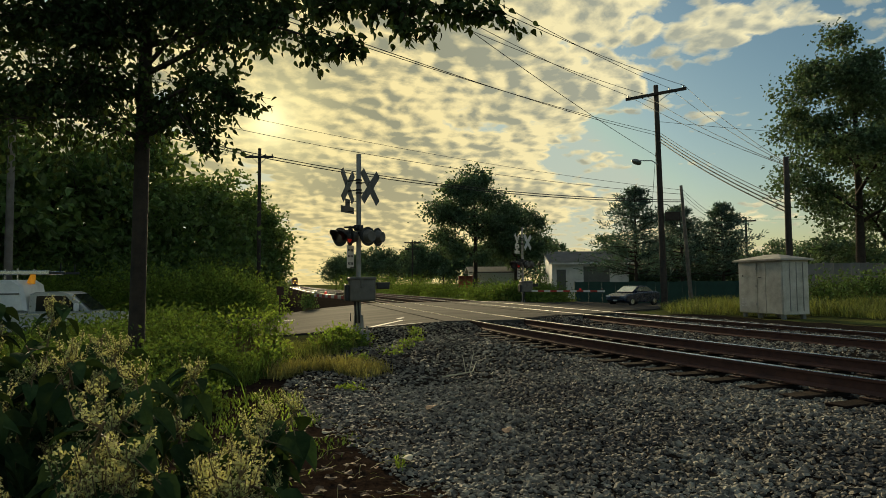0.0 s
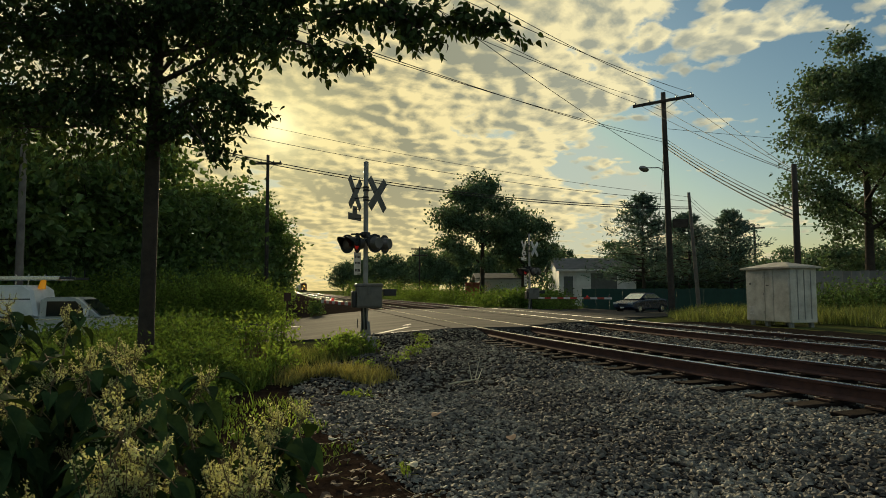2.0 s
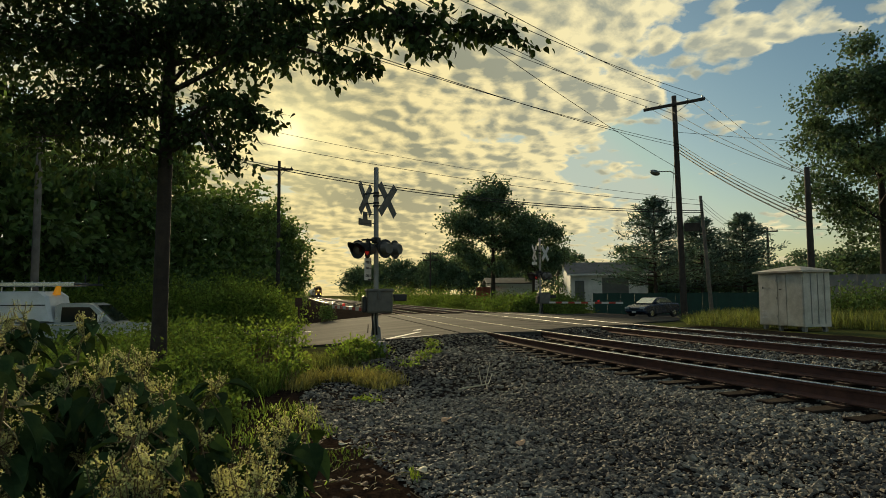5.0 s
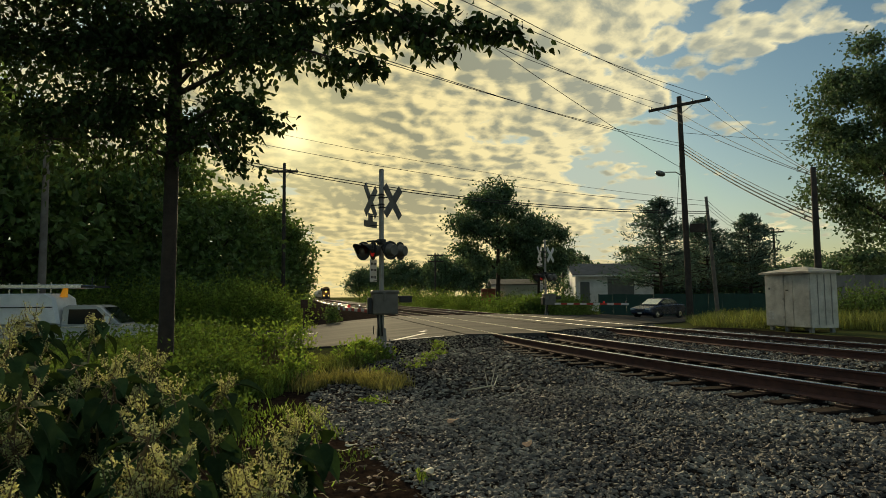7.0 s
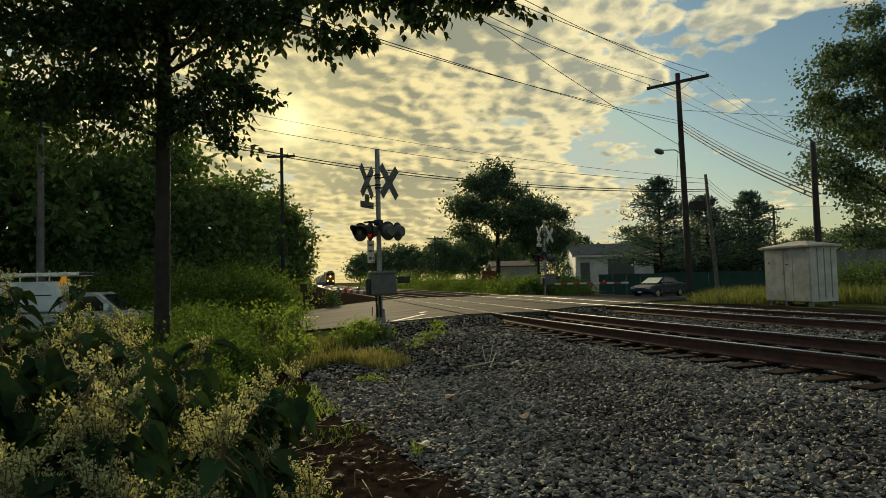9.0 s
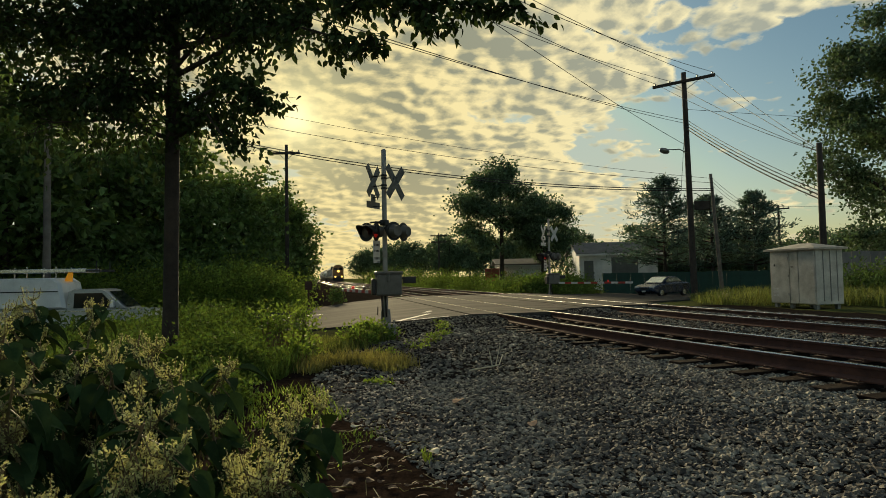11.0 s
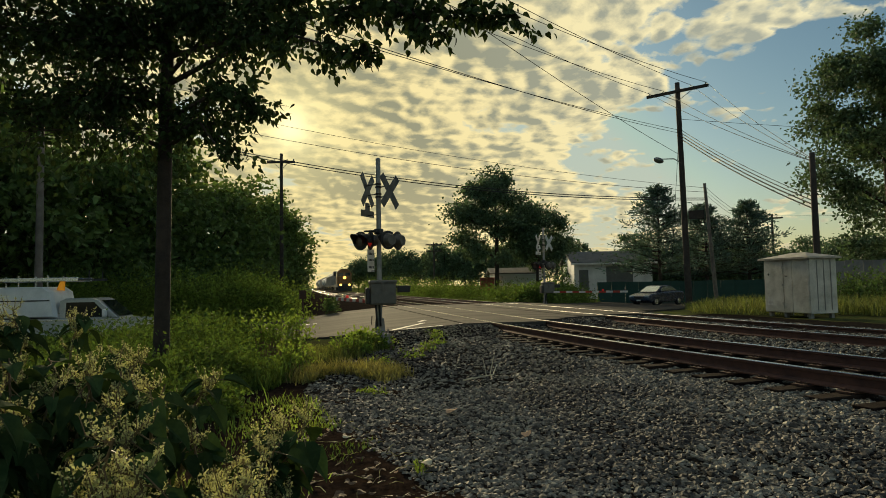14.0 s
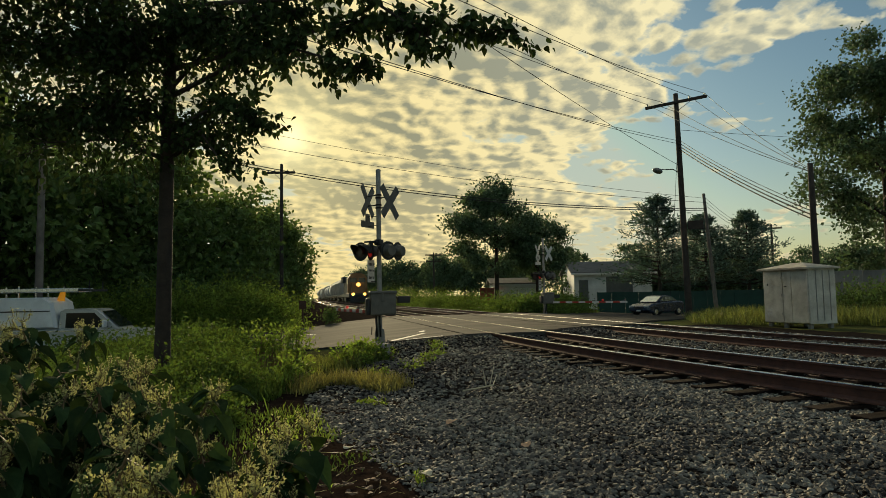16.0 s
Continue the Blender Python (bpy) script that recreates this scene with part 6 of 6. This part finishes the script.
M_TEAL = material("teal_plastic", (0.05, 0.42, 0.38), (0.03, 0.28, 0.26), 0.4, scale=30, fine=90, bump=0.05)
flat_piece("plastic_scrap", -0.18, 6.25, 0.035, M_TEAL, 5, "crumpled teal plastic scrap on the soil", "litter", 0.07, 1.3)
for i in range(90):
    rng = random.Random(800 + i)
    y = rng.uniform(3.0, 6.4)
    x = gravel_edge(y) - rng.uniform(0.05, 1.0)
    tagged(flat_piece("dead_leaf", x, y, rng.uniform(0.015, 0.038), rng.choice((M_BROWNLEAF,) * 9 + (M_PAPER, M_TAN)), 800 + i, "curled dead leaf on the soil", "leaf", 0.05, rng.uniform(1, 1.8)), group="dead leaves")
for i in range(130):
    rng = random.Random(900 + i)
    y = rng.uniform(2.9, 6.6)
    x = gravel_edge(y) - rng.uniform(-0.2, 1.1)
    a, ln = rng.uniform(0, 6.283), rng.uniform(0.06, 0.24)
    z = ground_z(x, y) + 0.06
    line = [(x + math.cos(a) * ln * t, y + math.sin(a) * ln * t, z + 0.02 * math.sin(3 * t + i), 0.003) for t in (-0.5, 0, 0.5)]
    tagged(lay("twig", *tubes([line], 4), M_DRYGRASS if i % 2 else M_STEM), "thin dry twig lying on the ground", "twig", "dry twigs")
line = [(2.15, 8.55, ground_z(2.1, 8.5) + 0.13, 0.012), (2.6, 8.6, ground_z(2.6, 8.6) + 0.15, 0.010), (2.75, 8.9, ground_z(2.7, 8.9) + 0.24, 0.005)]
tagged(lay("twig", *tubes([line, [(2.55, 8.6, -0.28, 0.008), (2.64, 8.65, 0.02, 0.003)], [(2.5, 8.6, -0.28, 0.008), (2.46, 8.62, -0.04, 0.003)]], 5), M_PAPER), "dry straw-coloured branch lying on the gravel", "twig")


def motions():
    """The train rolls steadily towards the crossing on the far track."""
    for ob, offset in TRAIN:
        rows = []
        for t in (0.0, 4.0, 8.0, 12.0, 16.0):
            rows.append((t, pose(TRACK_X[1] - 1.35, 97.0 + 16.5 * (16.0 - t) + offset, 0)))
        walk(ob, rows)


motions()
